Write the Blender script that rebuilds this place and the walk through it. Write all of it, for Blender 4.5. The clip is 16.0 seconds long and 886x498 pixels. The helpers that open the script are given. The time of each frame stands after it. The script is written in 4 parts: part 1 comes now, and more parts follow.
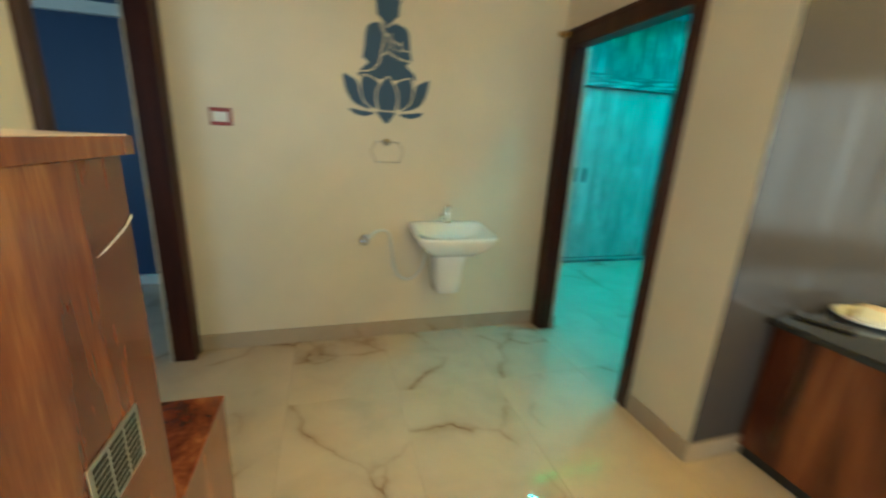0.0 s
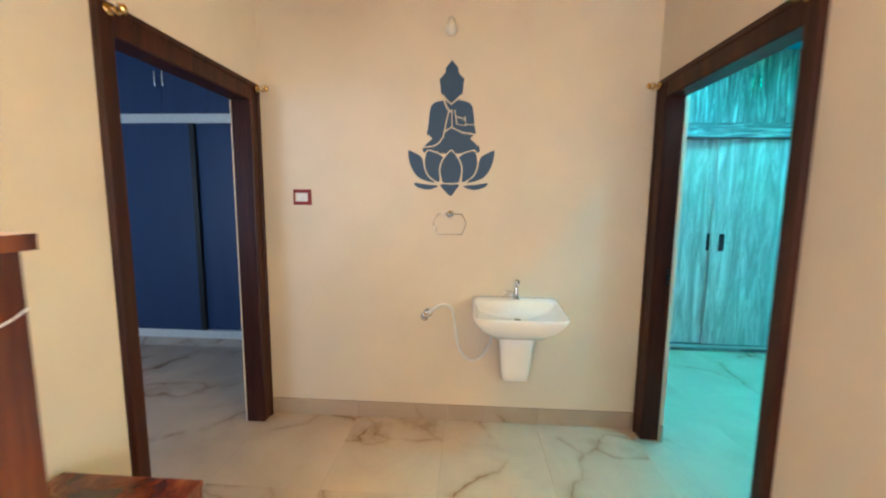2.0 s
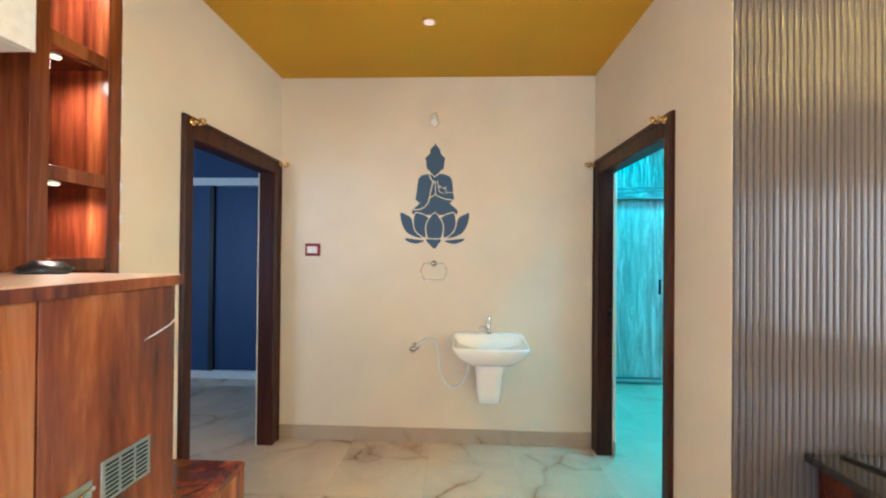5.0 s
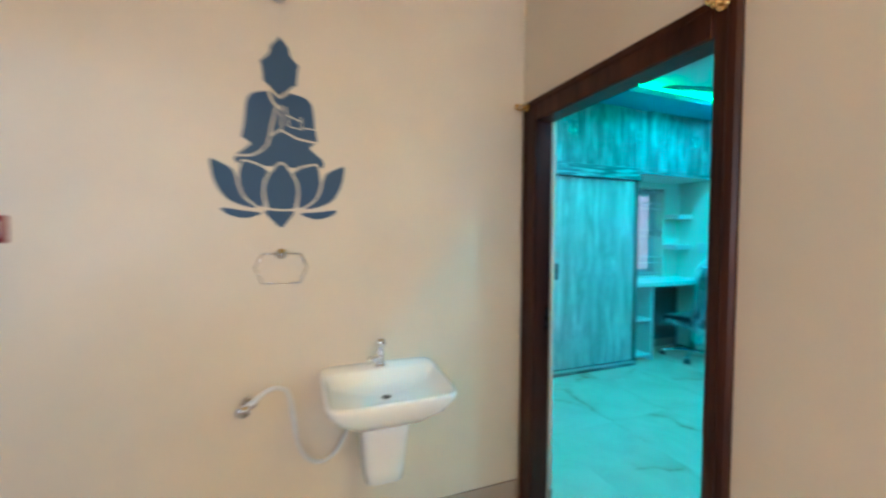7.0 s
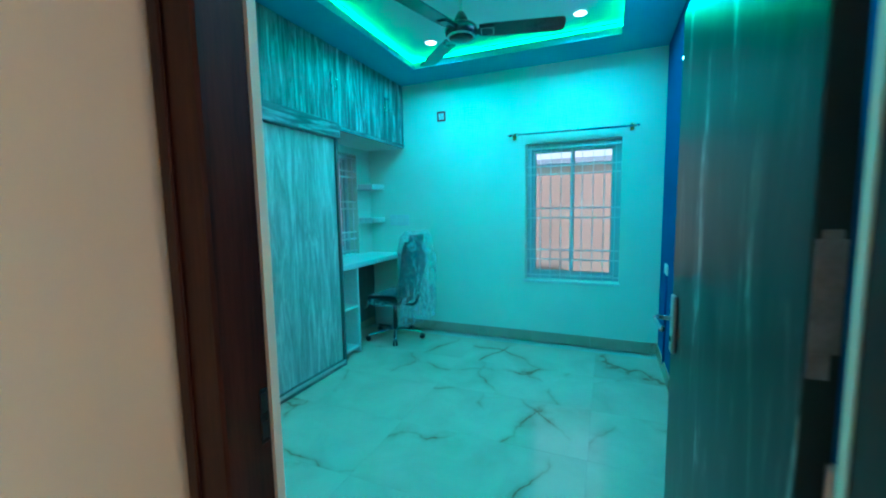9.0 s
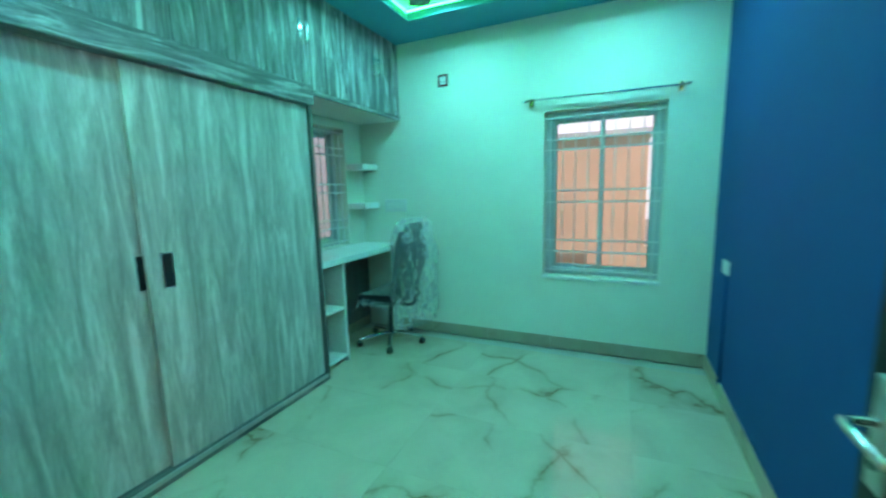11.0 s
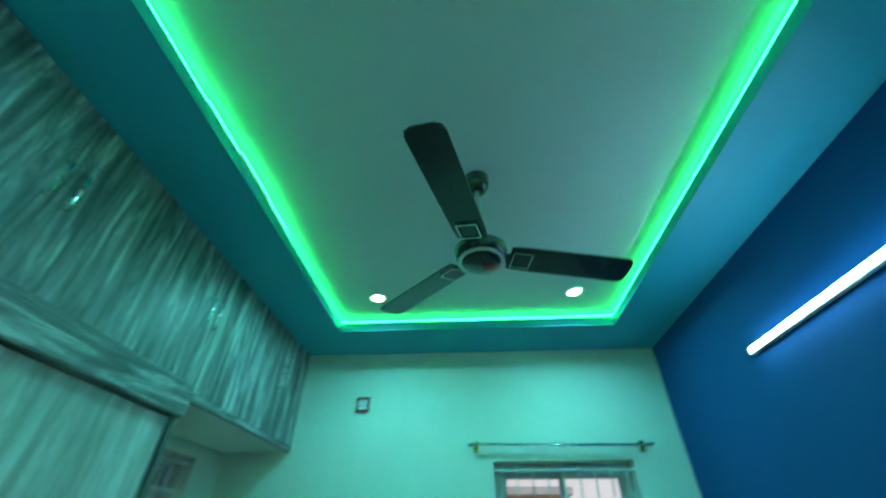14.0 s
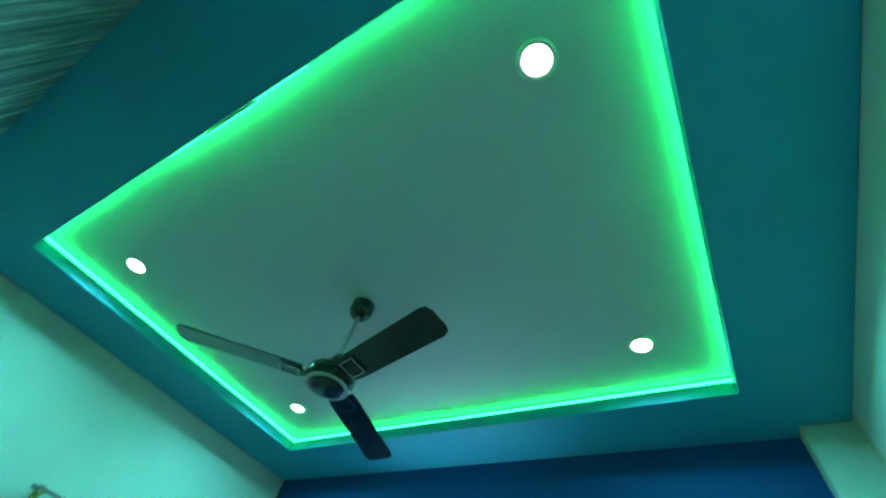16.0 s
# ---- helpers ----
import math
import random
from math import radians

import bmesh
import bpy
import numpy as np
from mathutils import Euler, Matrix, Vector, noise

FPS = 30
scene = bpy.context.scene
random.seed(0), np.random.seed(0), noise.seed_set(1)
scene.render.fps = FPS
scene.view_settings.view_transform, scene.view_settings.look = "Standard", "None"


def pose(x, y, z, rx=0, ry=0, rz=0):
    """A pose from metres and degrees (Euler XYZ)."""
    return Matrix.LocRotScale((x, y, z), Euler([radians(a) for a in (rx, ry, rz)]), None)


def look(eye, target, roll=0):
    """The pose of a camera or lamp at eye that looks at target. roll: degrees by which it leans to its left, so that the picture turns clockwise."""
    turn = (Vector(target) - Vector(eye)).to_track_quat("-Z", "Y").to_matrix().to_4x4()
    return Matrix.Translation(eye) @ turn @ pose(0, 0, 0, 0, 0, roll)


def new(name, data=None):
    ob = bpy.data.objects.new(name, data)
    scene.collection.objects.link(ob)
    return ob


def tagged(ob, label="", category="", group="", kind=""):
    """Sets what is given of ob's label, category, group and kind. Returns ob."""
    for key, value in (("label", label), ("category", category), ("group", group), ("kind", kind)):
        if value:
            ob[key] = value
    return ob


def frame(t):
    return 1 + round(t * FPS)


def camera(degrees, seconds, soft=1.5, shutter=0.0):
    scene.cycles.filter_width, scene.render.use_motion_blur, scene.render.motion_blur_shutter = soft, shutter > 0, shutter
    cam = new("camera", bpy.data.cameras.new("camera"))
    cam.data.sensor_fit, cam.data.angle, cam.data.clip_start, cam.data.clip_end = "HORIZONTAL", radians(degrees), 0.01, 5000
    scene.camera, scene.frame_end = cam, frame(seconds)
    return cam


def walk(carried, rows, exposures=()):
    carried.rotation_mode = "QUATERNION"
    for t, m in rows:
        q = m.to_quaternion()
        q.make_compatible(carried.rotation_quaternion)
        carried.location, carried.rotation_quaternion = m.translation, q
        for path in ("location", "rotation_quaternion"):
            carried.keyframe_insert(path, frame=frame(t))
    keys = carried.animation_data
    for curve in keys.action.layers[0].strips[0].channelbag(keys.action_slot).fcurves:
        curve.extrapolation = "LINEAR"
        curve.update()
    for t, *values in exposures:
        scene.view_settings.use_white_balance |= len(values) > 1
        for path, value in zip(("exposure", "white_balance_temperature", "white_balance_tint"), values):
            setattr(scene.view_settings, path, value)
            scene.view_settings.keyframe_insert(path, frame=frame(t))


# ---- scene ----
cam = camera(97.1, 16.0, 2.1, 0.5)
PATH = [
    (0, (0.649, 0.408, 1.414), (1.2, 2.255, 0.879), 3.0),
    (0.5, (0.773, 0.777, 1.386), (0.715, 2.7, 0.837), 2.1),
    (1, (0.908, 1.073, 1.433), (0.783, 3.019, 0.987), 1.3),
    (1.5, (0.988, 0.967, 1.443), (0.824, 2.932, 1.106), 0.9),
    (2, (1.129, 0.563, 1.461), (1.004, 2.545, 1.221), 0.6),
    (2.5, (1.171, 0.207, 1.481), (1.05, 2.198, 1.348), 0.1),
    (3, (1.244, -0.095, 1.491), (1.13, 1.902, 1.504), 0.3),
    (5.5, (1.168, 0.122, 1.475), (1.117, 2.121, 1.487), 0.7),
    (6, (1.05, 0.467, 1.476), (1.054, 2.467, 1.461), 0.6),
    (6.5, (1.012, 0.806, 1.462), (1.145, 2.802, 1.427), 0.2),
    (7, (1.055, 1.201, 1.469), (1.778, 3.064, 1.397), 0.3),
    (7.5, (1.153, 1.52, 1.486), (2.423, 3.063, 1.407), -0.0),
    (8, (1.394, 1.83, 1.456), (3.0, 3.018, 1.369), -0.3),
    (8.5, (1.586, 2.099, 1.424), (3.369, 2.996, 1.293), -0.3),
    (8.7, (1.66, 2.184, 1.437), (3.485, 2.982, 1.263), -0.9),
    (10.8, (2.299, 2.445, 1.461), (4.147, 3.165, 1.2), -1.0),
    (11, (2.405, 2.454, 1.452), (4.205, 3.276, 1.161), -1.5),
    (11.5, (2.556, 2.631, 1.438), (4.086, 3.88, 1.123), -1.9),
    (12, (2.709, 2.48, 1.456), (3.754, 4.167, 1.206), -3.0),
    (12.5, (2.745, 2.602, 1.528), (3.942, 4.197, 1.676), -1.7),
    (13, (2.789, 2.792, 1.557), (4.258, 4.031, 2.111), -0.0),
    (13.5, (2.878, 2.948, 1.615), (4.484, 3.671, 2.562), 1.2),
    (14, (2.954, 3.215, 1.632), (4.538, 3.331, 2.847), 0.4),
    (14.5, (2.992, 3.513, 1.671), (4.377, 3.145, 3.067), -1.8),
    (15, (3.055, 3.709, 1.702), (4.049, 2.954, 3.265), -4.0),
    (15.5, (3.069, 3.948, 1.704), (3.801, 3.024, 3.32), 1.9),
    (16, (3.006, 4.081, 1.675), (3.802, 3.159, 3.261), 15.6),
]
walk(cam, [(t, look(eye, target, roll)) for t, eye, target, roll in PATH],
     [(0.0, -0.85, 5250, -20), (0.4, -0.7, 5400, -16), (1.3, -0.3, 5700, 8), (3.0, -0.25, 4970, 3), (5.5, -0.17, 4980, 2), (6.5, -0.3, 5050, 4), (7.5, -0.50, 4650, 3), (8.6, -0.90, 4750, 2), (10.8, -0.84, 6800, 8), (12.5, -0.93, 7350, 9), (14.0, -1.50, 6800, 4), (16.0, -1.58, 6850, 3)])

# ---- plan, metres ----
L, R, BK = -0.203, 2.24, 3.052        # hall: left wall, right wall, basin wall
HC = 2.834                            # hall ceiling
TH = 0.112                            # inner wall thickness
BX0, BX1 = R + TH, 5.957              # bedroom near and far walls
BY0, BY1 = 1.795, 5.01                # bedroom blue wall and niche wall
WX0, WY = 2.402, 4.52                # wardrobe: first side, front
BC = 2.882                            # bedroom false ceiling
TC = 2.988                            # tray ceiling
DY0, DY1, DH = 1.935, 3.025, 2.170    # door frames: outer jambs, height
FWN, FWF, FWT = 0.078, 0.108, 0.115   # door frame face widths: near jamb, far jamb, head
FY = 1.545                            # fluted wall
HY0, HX1 = -3.6, 5.6                  # hall's far end and far side
LX0 = -4.3                            # left room
NY = 4.40                             # navy wardrobe front
TR = (2.748, 5.53, 2.195, 4.151)      # tray: x0 x1 y0 y1
LIGHTS = ((3.062, 3.835), (5.234, 3.823), (5.230, 2.511), (3.060, 2.503))   # bedroom downlights

# ---- world, lights ----
world = bpy.data.worlds.new("world")
scene.world = world
world.use_nodes = True
wn = world.node_tree
sky = wn.nodes.new("ShaderNodeTexSky")
sky.sky_type, sky.sun_disc = "NISHITA", False
sky.sun_elevation, sky.sun_rotation = radians(46), radians(240)
wn.nodes["Background"].inputs[1].default_value = 0.15
wn.links.new(sky.outputs[0], wn.nodes["Background"].inputs[0])


def area_lamp(name, m, sx, sy, watts, colour):
    d = bpy.data.lights.new(name, "AREA")
    d.shape, d.size, d.size_y, d.energy, d.color = "RECTANGLE", sx, sy, watts, colour
    ob = new(name, d)
    ob.matrix_world = m
    return ob


def spot_lamp(name, p, watts, colour, degrees=110):
    d = bpy.data.lights.new(name, "SPOT")
    d.energy, d.color, d.spot_size, d.spot_blend, d.shadow_soft_size = watts, colour, radians(degrees), 1.0, 0.03
    ob = new(name, d)
    ob.location = p
    return ob


sun_data = bpy.data.lights.new("sun", "SUN")
sun_data.energy, sun_data.angle, sun_data.color = 5.0, radians(0.6), (1.0, 0.94, 0.85)
new("sun", sun_data).matrix_world = look((0, 0, 0), (0.62, 0.35, -0.75))
# added daylight fill in unseen openings: hall front, side, left, and left room
area_lamp("unseen_fill_light", look((2.0, HY0 + 0.02, 1.35), (2.0, 3, 1.35)), 3.2, 2.1, 52, (1.0, 0.95, 0.90))
area_lamp("unseen_fill_light", look((HX1 - 0.02, -1.3, 1.4), (0, -0.6, 1.4)), 2.0, 1.6, 135, (1.0, 0.95, 0.90))
area_lamp("unseen_fill_light", look((L - 0.28, -1.75, 1.4), (3, 0.4, 1.5)), 1.3, 1.5, 275, (1.0, 0.95, 0.90))
area_lamp("unseen_fill_light", look((-2.4, 1.03, 1.5), (-2.3, 4, 1.3)), 1.5, 1.2, 36, (0.55, 0.72, 1.0))

# downlights of the bedroom and of the hall behind the walker
for p in LIGHTS:
    d = area_lamp("downlight_lamp", pose(*p, TC - 0.022), 0.15, 0.15, 34, (0.12, 0.79, 0.92))
    d.data.shape, d.data.spread = "DISK", radians(162)
for x in (0.9, 2.2, 4.8):
    spot_lamp("downlight_lamp", (x, -0.45, HC - 0.03), 26, (1.0, 0.84, 0.64), 150)
spot_lamp("downlight_lamp", (1.018, 2.313, HC - 0.03), 1, (1.0, 0.80, 0.6), 120)

# ---- materials ----


def material(name):
    m = bpy.data.materials.new(name)
    m.use_nodes = True
    return m, m.node_tree, m.node_tree.nodes["Principled BSDF"]


def coords(nt, scale=(1, 1, 1), rotation=(0, 0, 0)):
    tc, mp = nt.nodes.new("ShaderNodeTexCoord"), nt.nodes.new("ShaderNodeMapping")
    mp.inputs["Scale"].default_value, mp.inputs["Rotation"].default_value = scale, rotation
    nt.links.new(tc.outputs["Object"], mp.inputs["Vector"])
    return mp.outputs[0]


def noise_tex(nt, vec, scale, detail=4, rough=0.55, distort=0.0):
    n = nt.nodes.new("ShaderNodeTexNoise")
    n.inputs["Scale"].default_value, n.inputs["Detail"].default_value = scale, detail
    n.inputs["Roughness"].default_value, n.inputs["Distortion"].default_value = rough, distort
    nt.links.new(vec, n.inputs["Vector"])
    return n.outputs["Fac"]


def ramp(nt, fac, stops):
    r = nt.nodes.new("ShaderNodeValToRGB")
    els = r.color_ramp.elements
    while len(els) < len(stops):
        els.new(0.5)
    for e, (p, c) in zip(els, stops):
        e.position, e.color = p, (*c, 1) if len(c) == 3 else c
    nt.links.new(fac, r.inputs[0])
    return r.outputs[0]


def mix(nt, fac, a, b, mode="MIX"):
    n = nt.nodes.new("ShaderNodeMix")
    n.data_type, n.blend_type = "RGBA", mode
    for s, v in ((n.inputs[0], fac), (n.inputs[6], a), (n.inputs[7], b)):
        if hasattr(v, "is_linked"):
            nt.links.new(v, s)
        else:
            s.default_value = v if isinstance(v, float) else (*v, 1)
    return n.outputs[2]


def bump(nt, bsdf, height, strength, dist=0.002):
    b = nt.nodes.new("ShaderNodeBump")
    b.inputs["Strength"].default_value, b.inputs["Distance"].default_value = strength, dist
    nt.links.new(height, b.inputs["Height"])
    nt.links.new(b.outputs[0], bsdf.inputs["Normal"])


def paint(name, colour, rough=0.55, var=0.06, relief=0.25):
    m, nt, b = material(name)
    v = coords(nt)
    big = noise_tex(nt, v, 1.3, 3)
    lo = tuple(c * (1 - var) for c in colour)
    hi = tuple(min(1, c * (1 + var)) for c in colour)
    nt.links.new(ramp(nt, big, [(0.3, lo), (0.7, hi)]), b.inputs["Base Color"])
    fine = noise_tex(nt, v, 160, 3)
    bump(nt, b, fine, relief, 0.0008)
    b.inputs["Roughness"].default_value = rough
    return m


def plain(name, colour, rough=0.4, metal=0.0, coat=0.0, relief=0.0, var=0.06):
    m, nt, b = material(name)
    v = coords(nt)
    n = noise_tex(nt, v, 35, 4)
    nt.links.new(ramp(nt, n, [(0.25, tuple(c * (1 - 1.5 * var) for c in colour)), (0.75, tuple(min(1, c * (1 + var)) for c in colour))]), b.inputs["Base Color"])
    r = nt.nodes.new("ShaderNodeMapRange")
    r.inputs[3].default_value, r.inputs[4].default_value = rough * 0.8, min(1, rough * 1.25)
    nt.links.new(n, r.inputs[0])
    nt.links.new(r.outputs[0], b.inputs["Roughness"])
    b.inputs["Metallic"].default_value, b.inputs["Coat Weight"].default_value = metal, coat
    if relief:
        bump(nt, b, n, relief, 0.001)
    return m


def wood(name, stops, stretch=(9, 9, 0.7), rough=0.38, coat=0.2, fine=0.35, bands=2.2):
    """Streaked grain along z; stops from dark to light."""
    m, nt, b = material(name)
    info = nt.nodes.new("ShaderNodeObjectInfo")
    v = coords(nt, stretch)
    add = nt.nodes.new("ShaderNodeVectorMath")
    mul = nt.nodes.new("ShaderNodeMath")
    mul.operation, mul.inputs[1].default_value = "MULTIPLY", 17.0
    nt.links.new(info.outputs["Random"], mul.inputs[0])
    nt.links.new(v, add.inputs[0])
    nt.links.new(mul.outputs[0], add.inputs[1])
    broad = noise_tex(nt, add.outputs[0], bands * 0.35, 5, 0.6, 1.1)
    grain = noise_tex(nt, add.outputs[0], bands * 4.0, 6, 0.65, 0.3)
    mixed = nt.nodes.new("ShaderNodeMath")
    mixed.operation, mixed.use_clamp = "MULTIPLY_ADD", True
    sub = nt.nodes.new("ShaderNodeMath")
    sub.operation, sub.inputs[1].default_value = "SUBTRACT", 0.5
    nt.links.new(grain, sub.inputs[0])
    nt.links.new(sub.outputs[0], mixed.inputs[0])
    mixed.inputs[1].default_value = fine * 2
    nt.links.new(broad, mixed.inputs[2])
    nt.links.new(ramp(nt, mixed.outputs[0], stops), b.inputs["Base Color"])
    bump(nt, b, grain, 0.12, 0.001)
    b.inputs["Roughness"].default_value, b.inputs["Coat Weight"].default_value = rough, coat
    return m


def marble(name, base, vein, rough=0.09, vary=True):
    m, nt, b = material(name)
    tc = nt.nodes.new("ShaderNodeTexCoord")
    vec = tc.outputs["Object"]
    if vary:
        info = nt.nodes.new("ShaderNodeObjectInfo")
        sc = nt.nodes.new("ShaderNodeVectorMath")
        sc.operation = "MULTIPLY_ADD"
        comb = nt.nodes.new("ShaderNodeCombineXYZ")
        mm = nt.nodes.new("ShaderNodeMath")
        mm.operation, mm.inputs[1].default_value = "MULTIPLY", 23.0
        nt.links.new(info.outputs["Random"], mm.inputs[0])
        nt.links.new(mm.outputs[0], comb.inputs[0])
        nt.links.new(mm.outputs[0], comb.inputs[1])
        sc.inputs[1].default_value = (1, 1, 1)
        nt.links.new(vec, sc.inputs[0])
        nt.links.new(comb.outputs[0], sc.inputs[2])
        vec = sc.outputs[0]
    cloud = noise_tex(nt, vec, 2.2, 5, 0.6, 0.5)
    warp = nt.nodes.new("ShaderNodeTexNoise")
    warp.inputs["Scale"].default_value, warp.inputs["Detail"].default_value = 2.6, 5
    nt.links.new(vec, warp.inputs["Vector"])
    off = nt.nodes.new("ShaderNodeVectorMath")
    off.operation, off.inputs[1].default_value = "MULTIPLY_ADD", (0.34, 0.34, 0.34)
    nt.links.new(warp.outputs["Color"], off.inputs[0])
    nt.links.new(vec, off.inputs[2])
    vor = nt.nodes.new("ShaderNodeTexVoronoi")
    vor.feature = "DISTANCE_TO_EDGE"
    vor.inputs["Scale"].default_value = 0.9
    nt.links.new(off.outputs[0], vor.inputs["Vector"])
    line = ramp(nt, vor.outputs["Distance"], [(0.0, (0.9, 0.9, 0.9)), (0.007, (0.38, 0.38, 0.38)), (0.03, (0.14, 0.14, 0.14)), (0.12, (0, 0, 0))])
    gate = ramp(nt, noise_tex(nt, vec, 1.7, 3), [(0.43, (0, 0, 0)), (0.60, (1, 1, 1))])
    veins = mix(nt, 1.0, line, gate, "MULTIPLY")
    ground = ramp(nt, cloud, [(0.28, tuple(c * 0.86 for c in base)), (0.55, base), (0.8, tuple(min(1, c * 1.1) for c in base))])
    nt.links.new(mix(nt, veins, ground, vein), b.inputs["Base Color"])
    b.inputs["Roughness"].default_value = rough
    b.inputs["IOR"].default_value = 1.5
    return m


def glow(name, colour, strength):
    m, nt, b = material(name)
    b.inputs["Base Color"].default_value = (0.8, 0.8, 0.8, 1)
    b.inputs["Emission Color"].default_value = (*colour, 1)
    b.inputs["Emission Strength"].default_value = strength
    return m


CREAM = paint("cream_paint", (0.70, 0.61, 0.47))
PALE = paint("pale_paint", (0.74, 0.78, 0.66))
BLUE = paint("deep_blue_paint", (0.001, 0.070, 0.225), 0.75)
BLUE.node_tree.nodes["Principled BSDF"].inputs["Specular IOR Level"].default_value = 0.25
TEAL = paint("sky_blue_ceiling_paint", (0.036, 0.40, 0.54), 0.5)
WHITE = paint("white_paint", (0.72, 0.73, 0.72), 0.6, 0.03)
MUSTARD = paint("mustard_paint", (0.57, 0.315, 0.003), 0.75)
FRAME = wood("dark_brown_frame_wood", [(0.3, (0.014, 0.003, 0.002)), (0.5, (0.038, 0.009, 0.005)), (0.7, (0.060, 0.016, 0.008))], (14, 14, 0.9), 0.42, 0.0)
LEAF = wood("dark_streaked_door_veneer", [(0.30, (0.012, 0.011, 0.010)), (0.54, (0.030, 0.027, 0.025)), (0.62, (0.075, 0.068, 0.062)), (0.70, (0.34, 0.33, 0.31))], (7, 7, 0.9), 0.28, 0.0, 0.17, 3.4)
LEAF.node_tree.nodes["Principled BSDF"].inputs["Specular IOR Level"].default_value = 0.10
FRAME.node_tree.nodes["Principled BSDF"].inputs["Specular IOR Level"].default_value = 0.25
DARKLEAF = wood("dark_brown_door_veneer", [(0.3, (0.014, 0.009, 0.007)), (0.7, (0.034, 0.022, 0.016))], (9, 9, 0.8), 0.55, 0.0, 0.15, 3.4)
CABINET = wood("walnut_laminate", [(0.30, (0.026, 0.006, 0.003)), (0.42, (0.074, 0.016, 0.006)), (0.50, (0.140, 0.033, 0.011)), (0.56, (0.200, 0.055, 0.017)), (0.62, (0.300, 0.105, 0.030)), (0.70, (0.36, 0.150, 0.048))], (3.6, 3.6, 0.30), 0.24, 0.3, 0.09, 3.0)
# pale board tones with the bright sheen put into the base colour
CABTOP = wood("pale_sheen_top", [(0.3, (0.70, 0.55, 0.47)), (0.7, (0.82, 0.68, 0.60))], (5, 0.6, 5), 0.3, 0.2, 0.2)
DARKLEAF.node_tree.nodes["Principled BSDF"].inputs["Specular IOR Level"].default_value = 0.15
ASH = wood("grey_streaked_laminate", [(0.34, (0.30, 0.283, 0.26)), (0.44, (0.39, 0.37, 0.34)), (0.52, (0.47, 0.445, 0.41)), (0.59, (0.58, 0.55, 0.515)), (0.68, (0.72, 0.69, 0.655))], (7.0, 7.0, 0.80), 0.45, 0.0, 0.19, 4.8)
# copies of the door laminate, a darker shade put into their colour
ASHX = wood("darkened_grey_laminate_crosswise", [(0.34, (0.085, 0.085, 0.088)), (0.46, (0.15, 0.15, 0.155)), (0.56, (0.25, 0.25, 0.25)), (0.66, (0.50, 0.50, 0.50))], (1.3, 14, 14), 0.45, 0.0, 0.13, 5.0)
ASHD = wood("darkened_grey_laminate_loft", [(0.34, (0.09, 0.09, 0.092)), (0.45, (0.17, 0.17, 0.172)), (0.55, (0.29, 0.29, 0.29)), (0.64, (0.56, 0.56, 0.56))], (12, 12, 1.1), 0.45, 0.0, 0.14, 5.4)
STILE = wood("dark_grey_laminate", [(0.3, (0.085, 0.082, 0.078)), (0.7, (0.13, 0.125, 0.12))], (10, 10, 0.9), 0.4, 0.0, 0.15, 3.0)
NAVY = wood("navy_laminate", [(0.2, (0.016, 0.038, 0.106)), (0.8, (0.023, 0.052, 0.138))], (6, 6, 0.8), 0.5, 0.0, 0.1)
TILE = marble("cream_marble_tile", (0.57, 0.455, 0.34), (0.18, 0.085, 0.03), 0.028)
SKIRT = marble("beige_marble_skirting", (0.43, 0.345, 0.26), (0.19, 0.11, 0.06), 0.18)
GROUT = plain("pale_grout", (0.42, 0.38, 0.32), 0.8)
CERAMIC = plain("white_glazed_ceramic", (0.84, 0.84, 0.84), 0.10, 0, 0.6, var=0.008)
CHROME = plain("chrome", (0.80, 0.80, 0.81), 0.10, 1.0)
BRASS = plain("brass", (0.72, 0.50, 0.20), 0.2, 1.0)
STEEL = plain("brushed_steel", (0.62, 0.62, 0.62), 0.32, 1.0)
DULL = plain("dull_grey_zinc", (0.22, 0.20, 0.21), 0.6, 0.3, 0.0, 0.5, 0.25)
BLACK = plain("black_plastic", (0.012, 0.012, 0.013), 0.4)
DARKFAN = plain("dark_brown_fan_enamel", (0.018, 0.016, 0.016), 0.25, 0.0, 0.4)
IVORY = plain("white_laminate", (0.76, 0.76, 0.72), 0.3)
PLASTIC = plain("white_plastic", (0.75, 0.75, 0.73), 0.35)
RED = plain("dark_red_plastic", (0.20, 0.008, 0.010), 0.3)
GRANITE = plain("black_granite", (0.022, 0.022, 0.024), 0.12, 0, 0.5)
FLUTE = plain("grey_fluted_panel", (0.072, 0.064, 0.067), 0.13, 0.0, 0.0, var=0.01)
FLUTE.node_tree.nodes["Principled BSDF"].inputs["Specular IOR Level"].default_value = 0.22
COVE = glow("warm_yellow_cove_strip", (1.0, 0.60, 0.12), 330.0)
GRILLE = plain("painted_steel_bars", (0.70, 0.71, 0.70), 0.4)
ALU = plain("grey_aluminium_frame", (0.50, 0.54, 0.55), 0.4, 0.1)
INK = paint("slate_blue_mural_paint", (0.030, 0.075, 0.150), 0.6, 0.1)
LED = glow("green_led_strip", (0.018, 1.0, 0.17), 54.0)
TUBE = glow("cool_white_tube", (0.30, 0.72, 1.0), 125.0)
DISC = glow("cool_downlight_disc", (0.80, 0.95, 1.0), 22.0)
WARMDISC = glow("warm_downlight_disc", (1.0, 0.72, 0.40), 2.0)
DIMDISC = glow("dim_copper_disc", (1.0, 0.45, 0.25), 0.7)
HALLDISC = glow("bright_warm_downlight_disc", (1.0, 0.66, 0.26), 12.0)
gm, gnt, gb = material("clear_glass")
gb.inputs["Transmission Weight"].default_value, gb.inputs["Roughness"].default_value, gb.inputs["IOR"].default_value = 1.0, 0.0, 1.18
GLASS = gm
